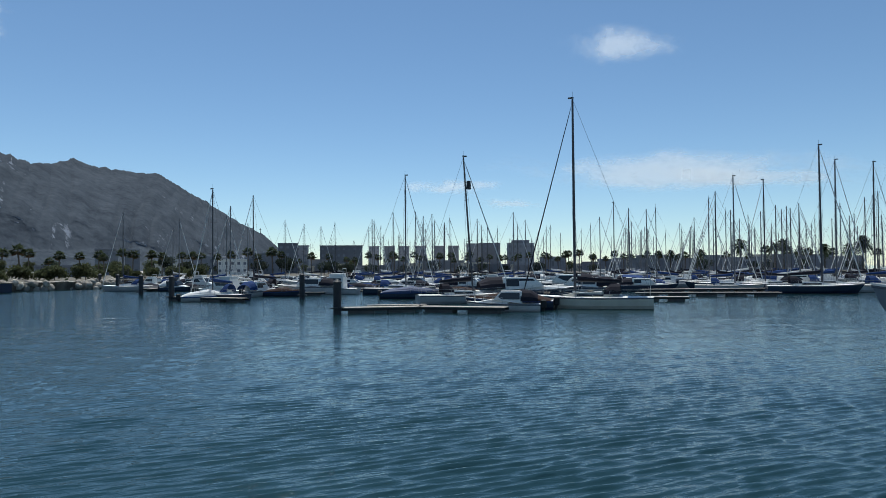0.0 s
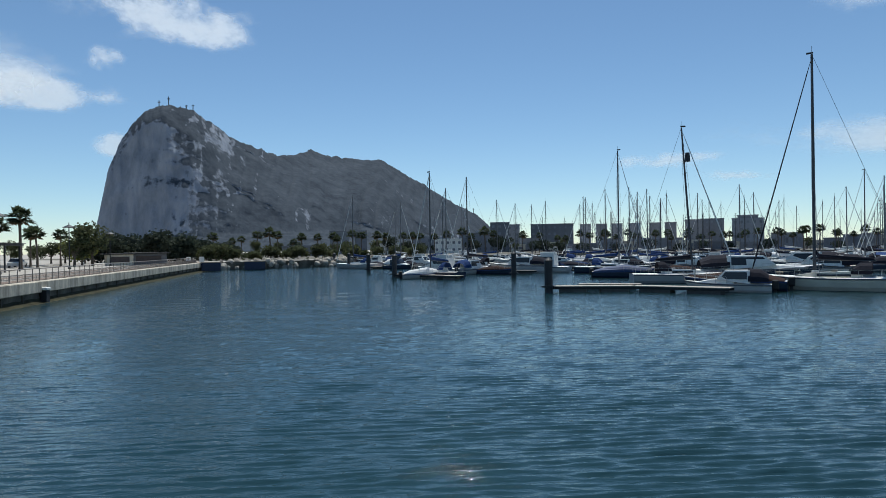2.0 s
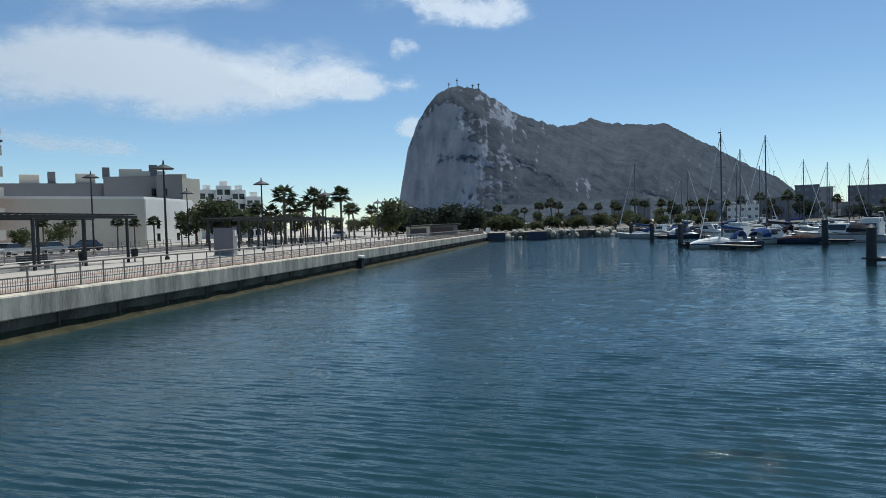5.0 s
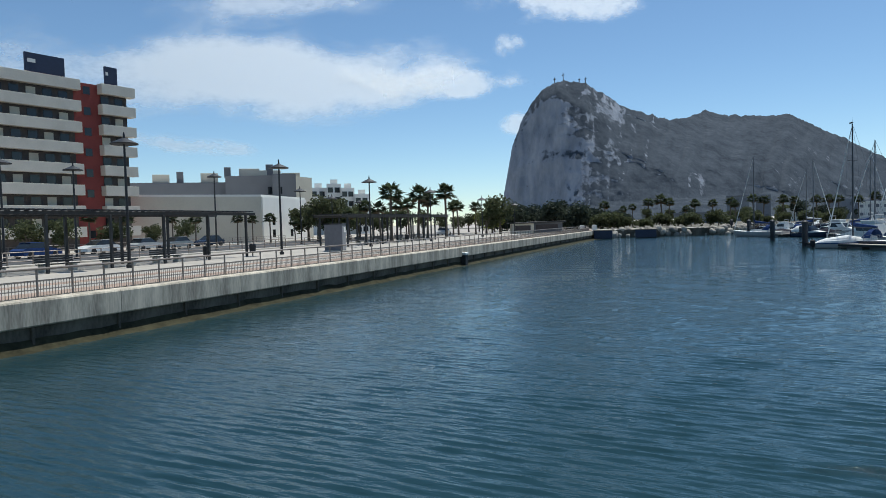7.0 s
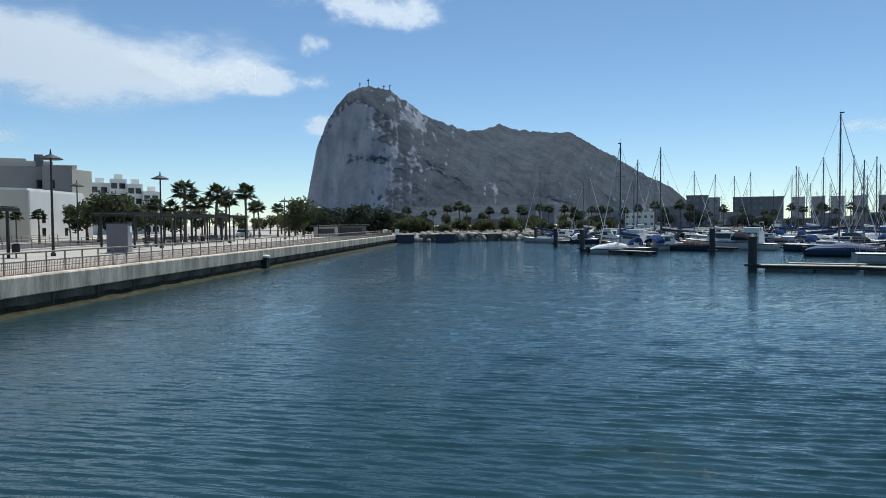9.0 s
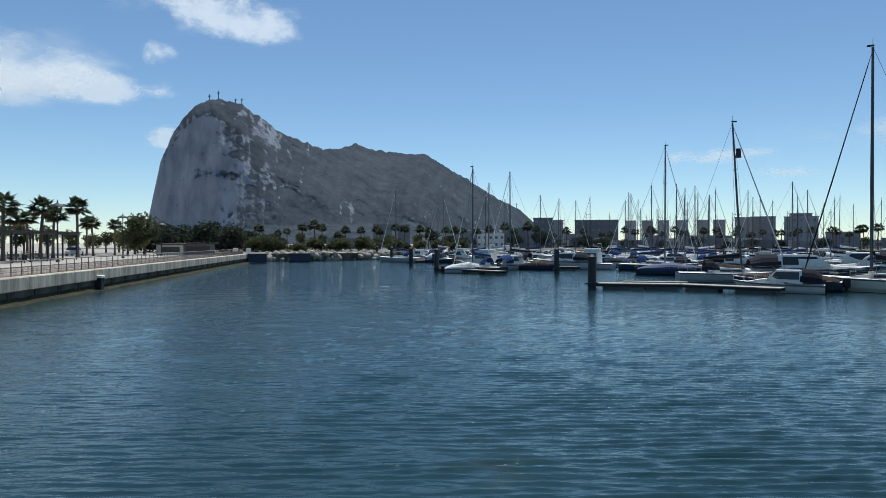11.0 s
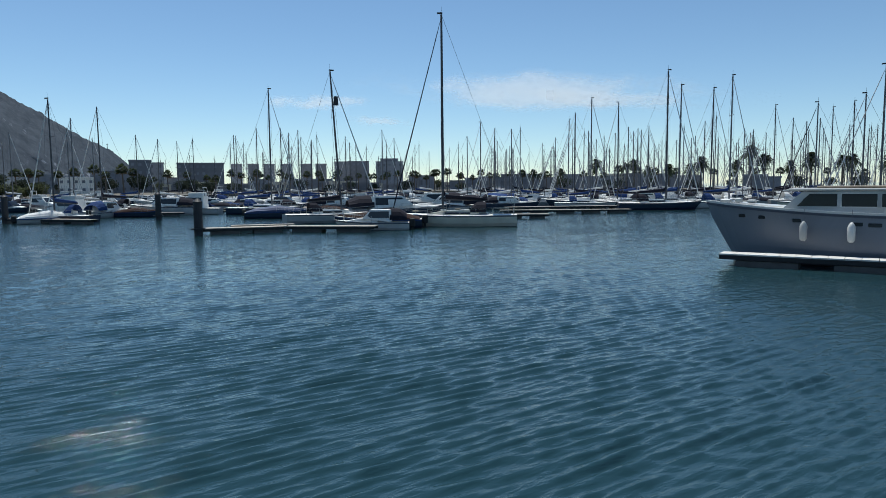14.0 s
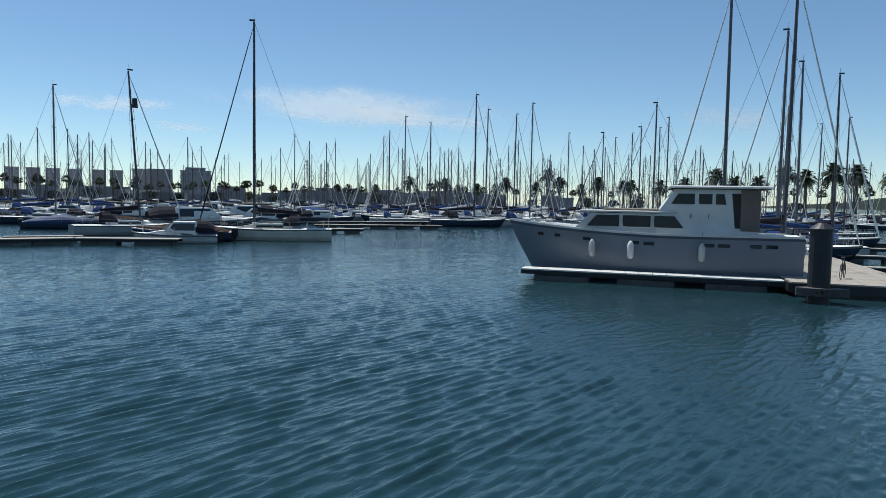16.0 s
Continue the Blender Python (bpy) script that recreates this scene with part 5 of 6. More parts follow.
    if style in (0, 3):
        en = B()
        box(en, (-0.28, 0, fb * 0.9), (0.5, 0.42, 0.75), bevel=0.08)
        box(en, (-0.25, 0, 0.1), (0.22, 0.16, 0.9), bevel=0.03)
        part("outboard_motor", en, RUBBER, o)
    return o


# ---- pontoons and piles ----
def pontoon(p0, p1, w, label="floating pontoon with weathered planks on dark floats", z=0.52, floats=True, deck=PONTOON):
    p0, p1 = Vector((*p0, 0)), Vector((*p1, 0))
    d = p1 - p0
    n = d.length
    o = thing("pontoon", pose(p0.x, p0.y, 0, 0, 0, math.degrees(math.atan2(d.y, d.x))), label, "pontoon", "marina pontoons")
    bm = B()
    k = max(1, int(n / 0.6))
    for i in range(k):
        box(bm, (n * (i + 0.5) / k, 0, z - 0.03), (n / k - 0.02, w, 0.06))
    part("deck_planks", bm, deck, o)
    bm = B()
    for s in (1, -1):
        box(bm, (n / 2, s * (w / 2 - 0.06), z - 0.16), (n, 0.1, 0.2))
    part("edge_beam", bm, RUBBER, o)
    if floats:
        c = max(2, int(n / (3.0 if n < 30 else 6.0)))
        f0 = None
        for i in range(c):
            mm = pose(n * (i + 0.5) / c, 0, 0)
            if f0 is None:
                bm = B()
                box(bm, (0, 0, 0.02), (n / c * 0.66, w * 0.86, 0.5), bevel=0.03)
                f0 = part("float", bm, FLOATC, o)
                f0.matrix_basis = mm
            else:
                share("float", f0.data, o, mm)
    return o


def pile(x, y, h, r=0.33, collar=True):
    o = thing("mooring_pile", pose(x, y, 0), "thick black steel mooring pile with a cap", "pile", "mooring piles")
    a, b, c = B(), B(), B()
    tube(a, [(0, 0, -2), (0, 0, h - 0.12)], r, 16)
    tube(b, [(0, 0, h - 0.16), (0, 0, h - 0.08), (0, 0, h + 0.16)], [r * 1.12, r * 1.12, r * 0.35], 16)
    part("shaft", a, PILEM, o, smooth=False)
    part("cap", b, DARKMETAL, o)
    if collar:
        for k in range(4):
            box(c, (math.cos(k * math.pi / 2) * (r + 0.12), math.sin(k * math.pi / 2) * (r + 0.12), 0.5), (0.14 if k % 2 == 0 else r * 2.4, 0.14 if k % 2 else r * 2.4, 0.14))
        part("guide_collar", c, DARKMETAL, o)
    return o


# ---- the grey motor yacht and its berth ----
STERN, HEAD = Vector((30.1, 21.4, 0)), 137.0


def yacht():
    o = thing("motor_yacht", pose(STERN.x, STERN.y, 0, 0, 0, HEAD), "grey-hulled classic motor yacht with white deckhouse and wheelhouse", "motor yacht")
    L = 14.1
    rings = hull_rings(L, 4.3, 2.84, 2.33, 2.36, 0.86, 1.9, keel=-0.6, n=26, flare=0.62, full=0.66)
    add_hull(o, rings, GREYHULL, DECK, STRIPE)
    # white bulwark cap along the sheer
    bm = B()
    m = len(rings[0]) - 1
    for s, sg in ((0, 1), (m, -1)):
        loft(bm, [[(r[s][0], r[s][1] + sg * 0.05, r[s][2] - 0.01), (r[s][0], r[s][1] + sg * 0.05, r[s][2] + 0.09), (r[s][0], r[s][1] - sg * 0.1, r[s][2] + 0.09), (r[s][0], r[s][1] - sg * 0.1, r[s][2] - 0.01)] for r in rings], close=True)
    part("bulwark_cap", bm, GELCOAT, o)
    # pale boot line
    bm = B()
    loft(bm, [[(r[3][0] + 0.01, r[3][1] + 0.02 + (r[2][1] - r[3][1]) * a, r[3][2] + (r[2][2] - r[3][2]) * a) for a in (0.32 + 0.3 * max(0, i - 16) / 10, 0.45 + 0.33 * max(0, i - 16) / 10)] for i, r in enumerate(rings[:-1])], caps=False)
    part("boot_line", bm, CREAM, o)
    bm = B()
    loft(bm, [[(r[3][0] + 0.005, r[3][1] + 0.014 + (r[2][1] - r[3][1]) * a, r[3][2] + (r[2][2] - r[3][2]) * a) for a in (0.0, 0.32 + 0.3 * max(0, i - 16) / 10)] for i, r in enumerate(rings[:-1])], caps=False)
    part("boot_stripe", bm, ANTIFOUL, o)

    def side_prism(name, prof, y, mt, par, tumble=0.0, z0=2.5):
        b = B()
        loft(b, [[(x, s * (y - tumble * (z - z0)), z) for x, z in prof] for s in (-1, 1)], close=True)
        bmesh.ops.recalc_face_normals(b, faces=b.faces)
        return part(name, b, mt, par)

    house = side_prism("deckhouse", [(5.6, 2.2), (5.6, 3.38), (9.75, 3.36), (10.6, 2.5), (10.65, 2.2)], 1.55, GELCOAT, o, 0.05)
    roof = B()
    box(roof, (7.95, 0, 3.45), (4.7, 3.3, 0.11), bevel=0.04)
    part("deckhouse_roof", roof, GELCOAT, o)
    rim = B()
    box(rim, (7.6, 0, 3.56), (3.2, 1.9, 0.1), bevel=0.03)
    part("hatch_box", rim, TEAK, o)
    fore = B()
    loft(fore, [[(x, -w, z - 0.2), (x, -w * 0.85, z), (x, w * 0.85, z), (x, w, z - 0.2)] for x, w, z in ((10.5, 1.3, 2.66), (11.6, 1.1, 2.74), (12.5, 0.7, 2.82))])
    part("foredeck_trunk", fore, GELCOAT, o)
    wh = side_prism("wheelhouse", [(1.95, 2.2), (1.95, 4.62), (5.75, 4.62), (6.55, 3.42), (6.6, 2.2)], 1.62, GELCOAT, o, 0.03)
    wr = B()
    box(wr, (3.75, 0, 4.70), (4.6, 3.7, 0.13), bevel=0.05)
    part("wheelhouse_roof", wr, GELCOAT, o)
    we = B()
    box(we, (3.75, 0, 4.61), (4.45, 3.55, 0.05))
    part("roof_edge", we, DARKMETAL, o)
    for s in (1, -1):
        y = lambda z, t, y0: s * (y0 - t * (z - 2.5) + 0.012)
        for quad in (((9.98, 2.68), (8.35, 2.68), (8.35, 3.28), (9.45, 3.28)), ((8.2, 2.68), (6.85, 2.68), (6.85, 3.28), (8.2, 3.28)), ((6.7, 2.68), (5.3, 2.68), (5.75, 3.28), (6.7, 3.28))):
            yb = 1.55 if quad[1][0] > 6 else 1.66
            b = B()
            b.faces.new([b.verts.new((x, y(z, 0.05, yb), z)) for x, z in quad])
            bmesh.ops.solidify(b, geom=b.faces[:], thickness=0.01)
            part("saloon_window", b, GLASS, house)
            fr = B()
            tube(fr, [(x, y(z, 0.05, yb), z) for x, z in quad + quad[:1]], 0.025, 4)
            part("window_frame", fr, GELCOAT, house)
        for quad in (((5.95, 3.86), (4.85, 3.86), (4.85, 4.38), (5.62, 4.38)), ((4.68, 3.86), (4.05, 3.86), (4.05, 4.38), (4.68, 4.38)), ((3.92, 3.86), (3.42, 3.86), (3.52, 4.38), (3.92, 4.38))):
            b = B()
            b.faces.new([b.verts.new((x, y(z, 0.03, 1.62), z)) for x, z in quad])
            bmesh.ops.solidify(b, geom=b.faces[:], thickness=0.01)
            part("wheelhouse_window", b, GLASS, wh)
            fr = B()
            tube(fr, [(x, y(z, 0.03, 1.62), z) for x, z in quad + quad[:1]], 0.022, 4)
            part("window_frame", fr, GELCOAT, wh)
        # flat dark panel on the wall, coloured as the shade inside an open door
        b = B()
        b.faces.new([b.verts.new((x, y(z, 0.03, 1.62), z)) for x, z in ((3.02, 2.75), (2.75, 2.75), (2.8, 4.4), (3.2, 4.4))])
        bmesh.ops.solidify(b, geom=b.faces[:], thickness=0.01)
        part("door_opening", b, ROOMDARK, wh)
        b = B()
        b.faces.new([b.verts.new((x, y(z, 0.03, 1.635), z)) for x, z in ((2.78, 2.62), (1.93, 2.62), (1.93, 4.58), (2.8, 4.58))])
        bmesh.ops.solidify(b, geom=b.faces[:], thickness=0.02)
        part("canvas_screen", b, mat("tan_canvas", (0.36, 0.30, 0.26), 0.85, vary=0.15), wh, "tan canvas side screen")
        for x, z in ((4.2, 3.3), (5.0, 3.3)):
            b = B()
            box(b, (x, s * 1.61, z), (0.03, 0.05, 0.22))
            part("vent_slit", b, DARKMETAL, wh)
        for x, w in ((12.3, 0.3), (11.4, 0.3), (9.9, 0.36), (7.6, 0.5), (6.9, 0.5), (4.2, 0.55), (3.5, 0.55), (2.1, 0.5), (1.4, 0.5)):
            i = x / L * 26
            r0, r1 = rings[int(i)], rings[min(26, int(i) + 1)]
            k = 0 if s == 1 else m
            k1 = 1 if s == 1 else m - 1
            f = i - int(i)
            y0, y1 = (r0[k][1] * (1 - f) + r1[k][1] * f), (r0[k1][1] * (1 - f) + r1[k1][1] * f)
            zt = r0[k][2]
            b = B()
            box(b, (x, y0 * 0.45 + y1 * 0.55 + s * 0.01, zt - 0.42), (w, 0.05, 0.16), bevel=0.02)
            part("port_light", b, GLASS, o)
    for x in (5.75 + 0.08, ):
        b = B()
        for yy in (-1.0, 0.0, 1.0):
            loft(b, [[(6.02 + 0.03, yy - 0.45, 4.18 - 0.0), (5.80 + 0.03, yy - 0.45, 4.5)], [(6.02 + 0.03, yy + 0.45, 4.18), (5.80 + 0.03, yy + 0.45, 4.5)]], caps=False)
        part("windscreen", b, GLASS, wh)
    for x, w, h in ((13.2, 0.5, 0.18), (12.6, 0.3, 0.24), (12.0, 0.4, 0.16)):
        b = B()
        box(b, (x, 0.1, 2.8 + h / 2), (w, 0.35, h), bevel=0.04)
        part("deck_fitting", b, STEEL, o)
    cm = B()
    loft(cm, [[(0.12, -1.7, z), (1.9, -1.72, z), (1.9, 1.72, z), (0.12, 1.7, z)] for z in (2.3, 2.38)], close=True)
    part("aft_deck", cm, TEAK, o)
    sl = B()
    tube(sl, [(0.2, 1.5, 2.6), (-0.15, 1.9, 1.6), (-0.55, 2.3, 0.7)], 0.04, 6)
    part("mooring_rope", sl, SAILCLOTH, o)
    for x in (9.6, 7.75, 4.5):
        f = thing("fender", pose(STERN.x, STERN.y, 0, 0, 0, HEAD) @ pose(x, 2.3 if x < 9 else 2.12, 1.2), "white inflatable fender hung on the yacht's side", "fender", "yacht fenders")
        b, c = B(), B()
        tube(b, [(0, 0, -0.05), (0, 0, 0.05), (0, 0, 0.62), (0, 0, 0.76), (0, 0, 0.84)], [0.06, 0.15, 0.16, 0.1, 0.04], 10)
        part("body", b, GELCOAT, f, smooth=True)
        tube(c, [(0, 0, 0.8), (0, -0.12, 1.38)], 0.012, 4)
        part("lanyard", c, ROPE, f)
    ant = B()
    tube(ant, [(4.2, 0.8, 4.75), (4.2, 0.8, 5.15)], 0.02, 5)
    part("roof_aerial", ant, GELCOAT, o)


yacht()
U = Vector((-0.7157, 0.6984, 0))       # the way the near fingers point
V = Vector((0.6984, 0.7157, 0))        # the way the near dock runs
F0 = Vector((26.8, 19.5, 0)) + V * 0.55


def near_dock():
    tip = F0 + U * 11.8
    pontoon((F0.x, F0.y), (tip.x, tip.y), 1.1, "narrow pale-topped pontoon finger beside the motor yacht", 0.56, deck=PALEDECK)
    # the wide dock, plank by plank
    W, L = 5.5, 60.0
    a = F0 - U * 0.1 - V * 1.3
    o = thing("main_dock", pose(a.x, a.y, 0, 0, 0, math.degrees(math.atan2(V.y, V.x))), "wide wooden floating dock with weathered planks", "dock")
    for s, nm in ((0.0, "edge_beam"), (-W, "edge_beam")):
        b = B()
        box(b, (L / 2, s, 0.38), (L, 0.16, 0.36))
        part(nm, b, DARKMETAL, o)
    b = B()
    box(b, (0.0, -W / 2, 0.36), (0.2, W, 0.4))
    part("end_beam", b, DARKMETAL, o)
    f0 = None
    for i in range(15):
        if f0 is None:
            b = B()
            box(b, (1.6, -W / 2, 0.05), (2.9, W * 0.9, 0.55), bevel=0.04)
            f0 = part("float", b, FLOATC, o)
        else:
            share("float", f0.data, o, pose(i * 4.0, 0, 0))
    p0 = None
    for i in range(290):
        if p0 is None:
            b = B()
            box(b, (0.1, -W / 2, 0.585), (0.19, W - 0.02, 0.05))
            p0 = part("plank", b, PONTOON, o)
        else:
            share("plank", p0.data, o, pose(i * 0.2, 0, rr.uniform(-0.004, 0.004)))
    for k in range(1, 6):
        q = F0 + V * (k * 10.5)
        t = q + U * 11
        pontoon((q.x, q.y), (t.x, t.y), 0.9, "pontoon finger with weathered planks", 0.52)
        q = F0 + V * (k * 10.5) - U * W
        t = q - U * 11
        pontoon((q.x, q.y), (t.x, t.y), 0.9, "pontoon finger with weathered planks", 0.52)
    return a


near_dock()
pile(25.7, 17.2, 3.05, 0.42)
pl = F0 + V * 22 - U * 3.2
pile(pl.x, pl.y, 2.9, 0.36)


def fender_pad():
    p = Vector((25.5, 16.9, 0))
    bm = B()
    loft(bm, [[(x, -w, 0.62), (x, w, 0.62), (x, w * 0.7, 0.30), (x, -w * 0.7, 0.30)] for x, w in ((-0.95, 0.08), (-0.5, 0.35), (0.5, 0.35), (0.95, 0.08))], close=True)
    ob = part("pile_fender", bm, FLOATC)
    ob.matrix_basis = pose(p.x, p.y, 0, 0, 0, math.degrees(math.atan2(U.y, U.x)))
    tagged(ob, "grey curved guide plate round the pile on the dock", "fender")


fender_pad()


def pedestal(p, rz):
    o = thing("power_pedestal", pose(p.x, p.y, 0.6, 0, 0, rz), "grey dock power pedestal with a dark top", "pedestal", "dock pedestals")
    a, b, c = B(), B(), B()
    box(a, (0, 0, 0.45), (0.26, 0.22, 0.9), bevel=0.03)
    box(b, (0, 0, 0.97), (0.3, 0.26, 0.14), bevel=0.04)
    box(c, (0, -0.12, 0.6), (0.16, 0.03, 0.2))
    part("body", a, mat("pedestal_grey", (0.2, 0.2, 0.21), 0.5), o), part("top", b, DARKMETAL, o), part("socket_panel", c, CANVAS, o)


for k in range(5):
    q = F0 + V * (2.6 + k * 6.5) - U * 2.2
    pedestal(q, 45)


def bicycle(p, rz):
    o = thing("bicycle", pose(p.x, p.y, 0.61, 0, 0, rz), "dark bicycle leaning on the wooden dock", "bicycle")
    for x in (0, 1.02):
        w = B()
        tube(w, [(x + 0.33 * math.cos(a), 0, 0.34 + 0.33 * math.sin(a)) for a in [k * math.tau / 18 for k in range(19)]], 0.022, 5)
        part("wheel", w, RUBBER, o)
    f = B()
    for a, b in (((0, 0, 0.34), (0.35, 0, 0.8)), ((0.35, 0, 0.8), (0.9, 0, 0.85)), ((0.42, 0, 0.33), (0.9, 0, 0.82)), ((0, 0, 0.34), (0.42, 0, 0.33)), ((0.42, 0, 0.33), (0.32, 0, 0.95)), ((1.02, 0, 0.34), (0.88, 0, 1.0))):
        tube(f, [a, b], 0.02, 5)
    part("frame", f, DARKMETAL, o)
    s, h = B(), B()
    box(s, (0.3, 0, 0.97), (0.26, 0.14, 0.06), bevel=0.02)
    tube(h, [(0.86, -0.28, 1.04), (0.9, 0, 1.0), (0.86, 0.28, 1.04)], 0.018, 5)
    part("saddle", s, RUBBER, o), part("handlebar", h, DARKMETAL, o)


bicycle(F0 + V * 0.9 - U * 2.5, 25)

# ---- fingers and boats in front of the marina ----
pile(-8.8, 55.9, 2.75, 0.34)
pontoon((-8.6, 56.6), (-2.0, 57.8), 1.5), pontoon((-2.0, 57.8), (5.2, 55.2), 1.5)
pontoon((-6.8, 60.0), (-1.5, 60.6), 0.9), pontoon((7.5, 62.8), (15.5, 60.4), 1.3), pontoon((21, 72.6), (26, 71.2), 1.4)
pontoon((24, 84), (40.5, 80.8), 1.5), pontoon((28, 95), (57, 95.5), 1.5), pontoon((-33.2, 82.6), (-22.5, 76.5), 1.2)
pile(-33.2, 82.2, 3.0), pile(-45.6, 101.5, 3.0), pile(-58.8, 121.5, 3.0), pile(-72, 141, 3.0), pile(-17.6, 83.9, 3.1), pile(67.6, 146.7, 3.2, 0.6)
# long main pontoons running away from the basin, fingers and boats on both sides
MAIN, SIDE = Vector((0.27, 0.963, 0)), Vector((0.963, -0.27, 0))
COLUMNS = [((-74, 150), 45), ((-52, 118), 80), ((-27, 92), 115), ((-4, 92), 122), ((24, 100), 118), ((50, 103), 112), ((76, 96), 118), ((104, 80), 120), ((132, 72), 115), ((160, 60), 105), ((186, 50), 85)]
for (x, y), n in COLUMNS:
    e = Vector((x, y, 0)) + MAIN * n
    pontoon((x, y), (e.x, e.y), 2.2)

# heroes
SB_D = sailboat(pose(18.6, 59.5, 0, 0, 0, 163), 11.8, 19.2, CREAM, DARKCANVAS, "cream sailing yacht with a tall mast and dark furled jib", DARKCANVAS, mm=DARKMAST, name="sailing_yacht")
def deck_gear(o, L, fb):
    arch, bim, box_ = B(), B(), B()
    for y in (-1.2, 1.2):
        tube(arch, [(0.3, y, fb), (0.2, y * 0.95, fb + 1.9)], 0.03, 6)
    tube(arch, [(0.2, -1.14, fb + 1.9), (0.2, 1.14, fb + 1.9)], 0.03, 6)
    part("stern_arch", arch, STEEL, o)
    loft(bim, [[(x, -1.2, z), (x, 0, z + 0.2), (x, 1.2, z)] for x, z in ((0.9, fb + 1.75), (2.6, fb + 1.85))], caps=False)
    part("bimini", bim, CANVAS, o)
    for k in range(5):
        b = B()
        box(b, (L * (0.35 + 0.11 * k), 0.75 - 0.3 * (k % 2), fb + 0.62 - 0.05 * k), (0.5, 0.4, 0.16), bevel=0.03)
        part("hatch", b, (GLASS, TEAK, SAILCLOTH)[k % 3], o)


deck_gear(SB_D, 11.8, 0.085 * 11.8)
SB_B = sailboat(pose(-11.2, 97, 0, 0, 0, -14), 10.5, 16.9, NAVY, CANVAS, "dark-hulled sailing boat with a blue sail cover", mm=ALU)
SB_C = sailboat(pose(-2.7, 70.5, 0, 0, 0, 14), 10.5, 15.6, GELCOAT, DARKCANVAS, "white sailing boat with a dark leaning mast", mm=DARKMAST, lean=3.5, radar=True)
SB_A = sailboat(pose(-23.5, 79.8, 0, 0, 0, 152), 9.2, 13.6, NAVY, CANVAS, "small dark sailing boat with covers on deck", mm=DARKMAST)
MB_1 = motorboat(pose(8.3, 57.6, 0, 0, 0, 172), 6.4, GELCOAT, 0, "small white cabin cruiser with a dark canopy", DARKCANVAS)
MB_2 = motorboat(pose(9.8, 59.8, 0, 0, 0, 168), 8.0, NAVY, 3, "dark open boat under a brown cover", mat("brown_canvas", (0.05, 0.03, 0.025), 0.85, spec=0.1))
MB_3 = motorboat(pose(3.5, 74, 0, 0, 0, 4), 12.0, NAVY, 2, "navy-hulled sports cruiser with a white top")
MB_4 = motorboat(pose(22, 84, 0, 0, 0, 170), 11.0, GELCOAT, 2, "white sports cruiser with dark windows")
MB_5 = motorboat(pose(-31, 79.5, 0, 0, 0, 20), 6.0, GELCOAT, 3, "small white boat under a pale cover", SAILCLOTH)
MB_6 = motorboat(pose(-12.5, 99, 0, 0, 0, 170), 8.5, GELCOAT, 1, "white flybridge motor boat")
WORKBOAT = motorboat(pose(-7.6, 83.5, 0, 0, 0, -8), 7.6, NAVY, 3, "dark-hulled workboat under a bright blue tarpaulin", mat("blue_tarpaulin", (0.02, 0.045, 0.13), 0.7, vary=0.3, scale=4, bump=0.4))
MB_7 = motorboat(pose(-27, 90.5, 0, 0, 0, 70), 7.5, GELCOAT, 0, "small white cabin cruiser with a blue canopy", CANVAS)
SB_E = sailboat(pose(60, 52, 0, 0, 0, HEAD), 12.0, 15.0, GELCOAT, CANVAS, "white sailing yacht with a blue sail cover")
SB_F = sailboat(pose(66, 62, 0, 0, 0, HEAD), 10.5, 13.6, GELCOAT, SAILCLOTH, "white sailing boat with a pale sail cover")
SB_G = sailboat(pose(72, 76, 0, 0, 0, HEAD), 11.0, 14.4, CREAM, DARKCANVAS, "cream sailing boat with a dark sail cover", DARKCANVAS)
FS = [sailboat(pose(-20, 207, 0, 0, 0, 80), 10.8, 14.4, GELCOAT, CANVAS, "white sailing boat with a blue sail cover", fine=False), sailboat(pose(8, 226, 0, 0, 0, 262), 10.0, 13.2, GELCOAT, SAILCLOTH, "white sailing boat with a pale sail cover", fine=False),
      sailboat(pose(40, 228, 0, 0, 0, 80), 11.5, 15.6, NAVY, DARKCANVAS, "dark-hulled sailing boat with a dark sail cover", mm=DARKMAST, fine=False)]
FM = [motorboat(pose(36, 230, 0, 0, 0, 82), 7, DARKCANVAS, 3, "small dark boat under a black cover", fine=False), motorboat(pose(52, 231, 0, 0, 0, 262), 7.5, GELCOAT, 3, "white open boat under a dark cover", DARKCANVAS, fine=False), motorboat(pose(-25, 203, 0, 0, 0, 260), 9, GELCOAT, 1, "white flybridge motor boat", fine=False), motorboat(pose(-12, 213, 0, 0, 0, 82), 7.5, GELCOAT, 0, "small white cabin cruiser with a dark canopy", fine=False),
      motorboat(pose(-4, 217, 0, 0, 0, 262), 10, NAVY, 2, "dark-hulled sports cruiser with dark windows", fine=False), motorboat(pose(18, 226, 0, 0, 0, 262), 6.5, GELCOAT, 3, "small boat under a blue cover", CANVAS, fine=False), motorboat(pose(28, 228, 0, 0, 0, 82), 8, NAVY, 0, "dark-hulled cabin boat with a pale canopy", SAILCLOTH, fine=False)]
SAILS, MOTORS = [SB_E, SB_F, SB_G, SB_B, SB_A], [MB_1, MB_3, MB_4, MB_5, MB_6, MB_7, MB_2]
MASTH = {SB_E: 15.0, SB_F: 13.6, SB_G: 14.4, SB_B: 16.9, SB_A: 13.6, FS[0]: 14.4, FS[1]: 13.2, FS[2]: 15.6}
MASTX = {SB_E: 12 * .58, SB_F: 10.5 * .58, SB_G: 11 * .58, SB_B: 10.5 * .58, SB_A: 9.2 * .58, FS[0]: 10.8 * .58, FS[1]: 5.8, FS[2]: 11.5 * .58}
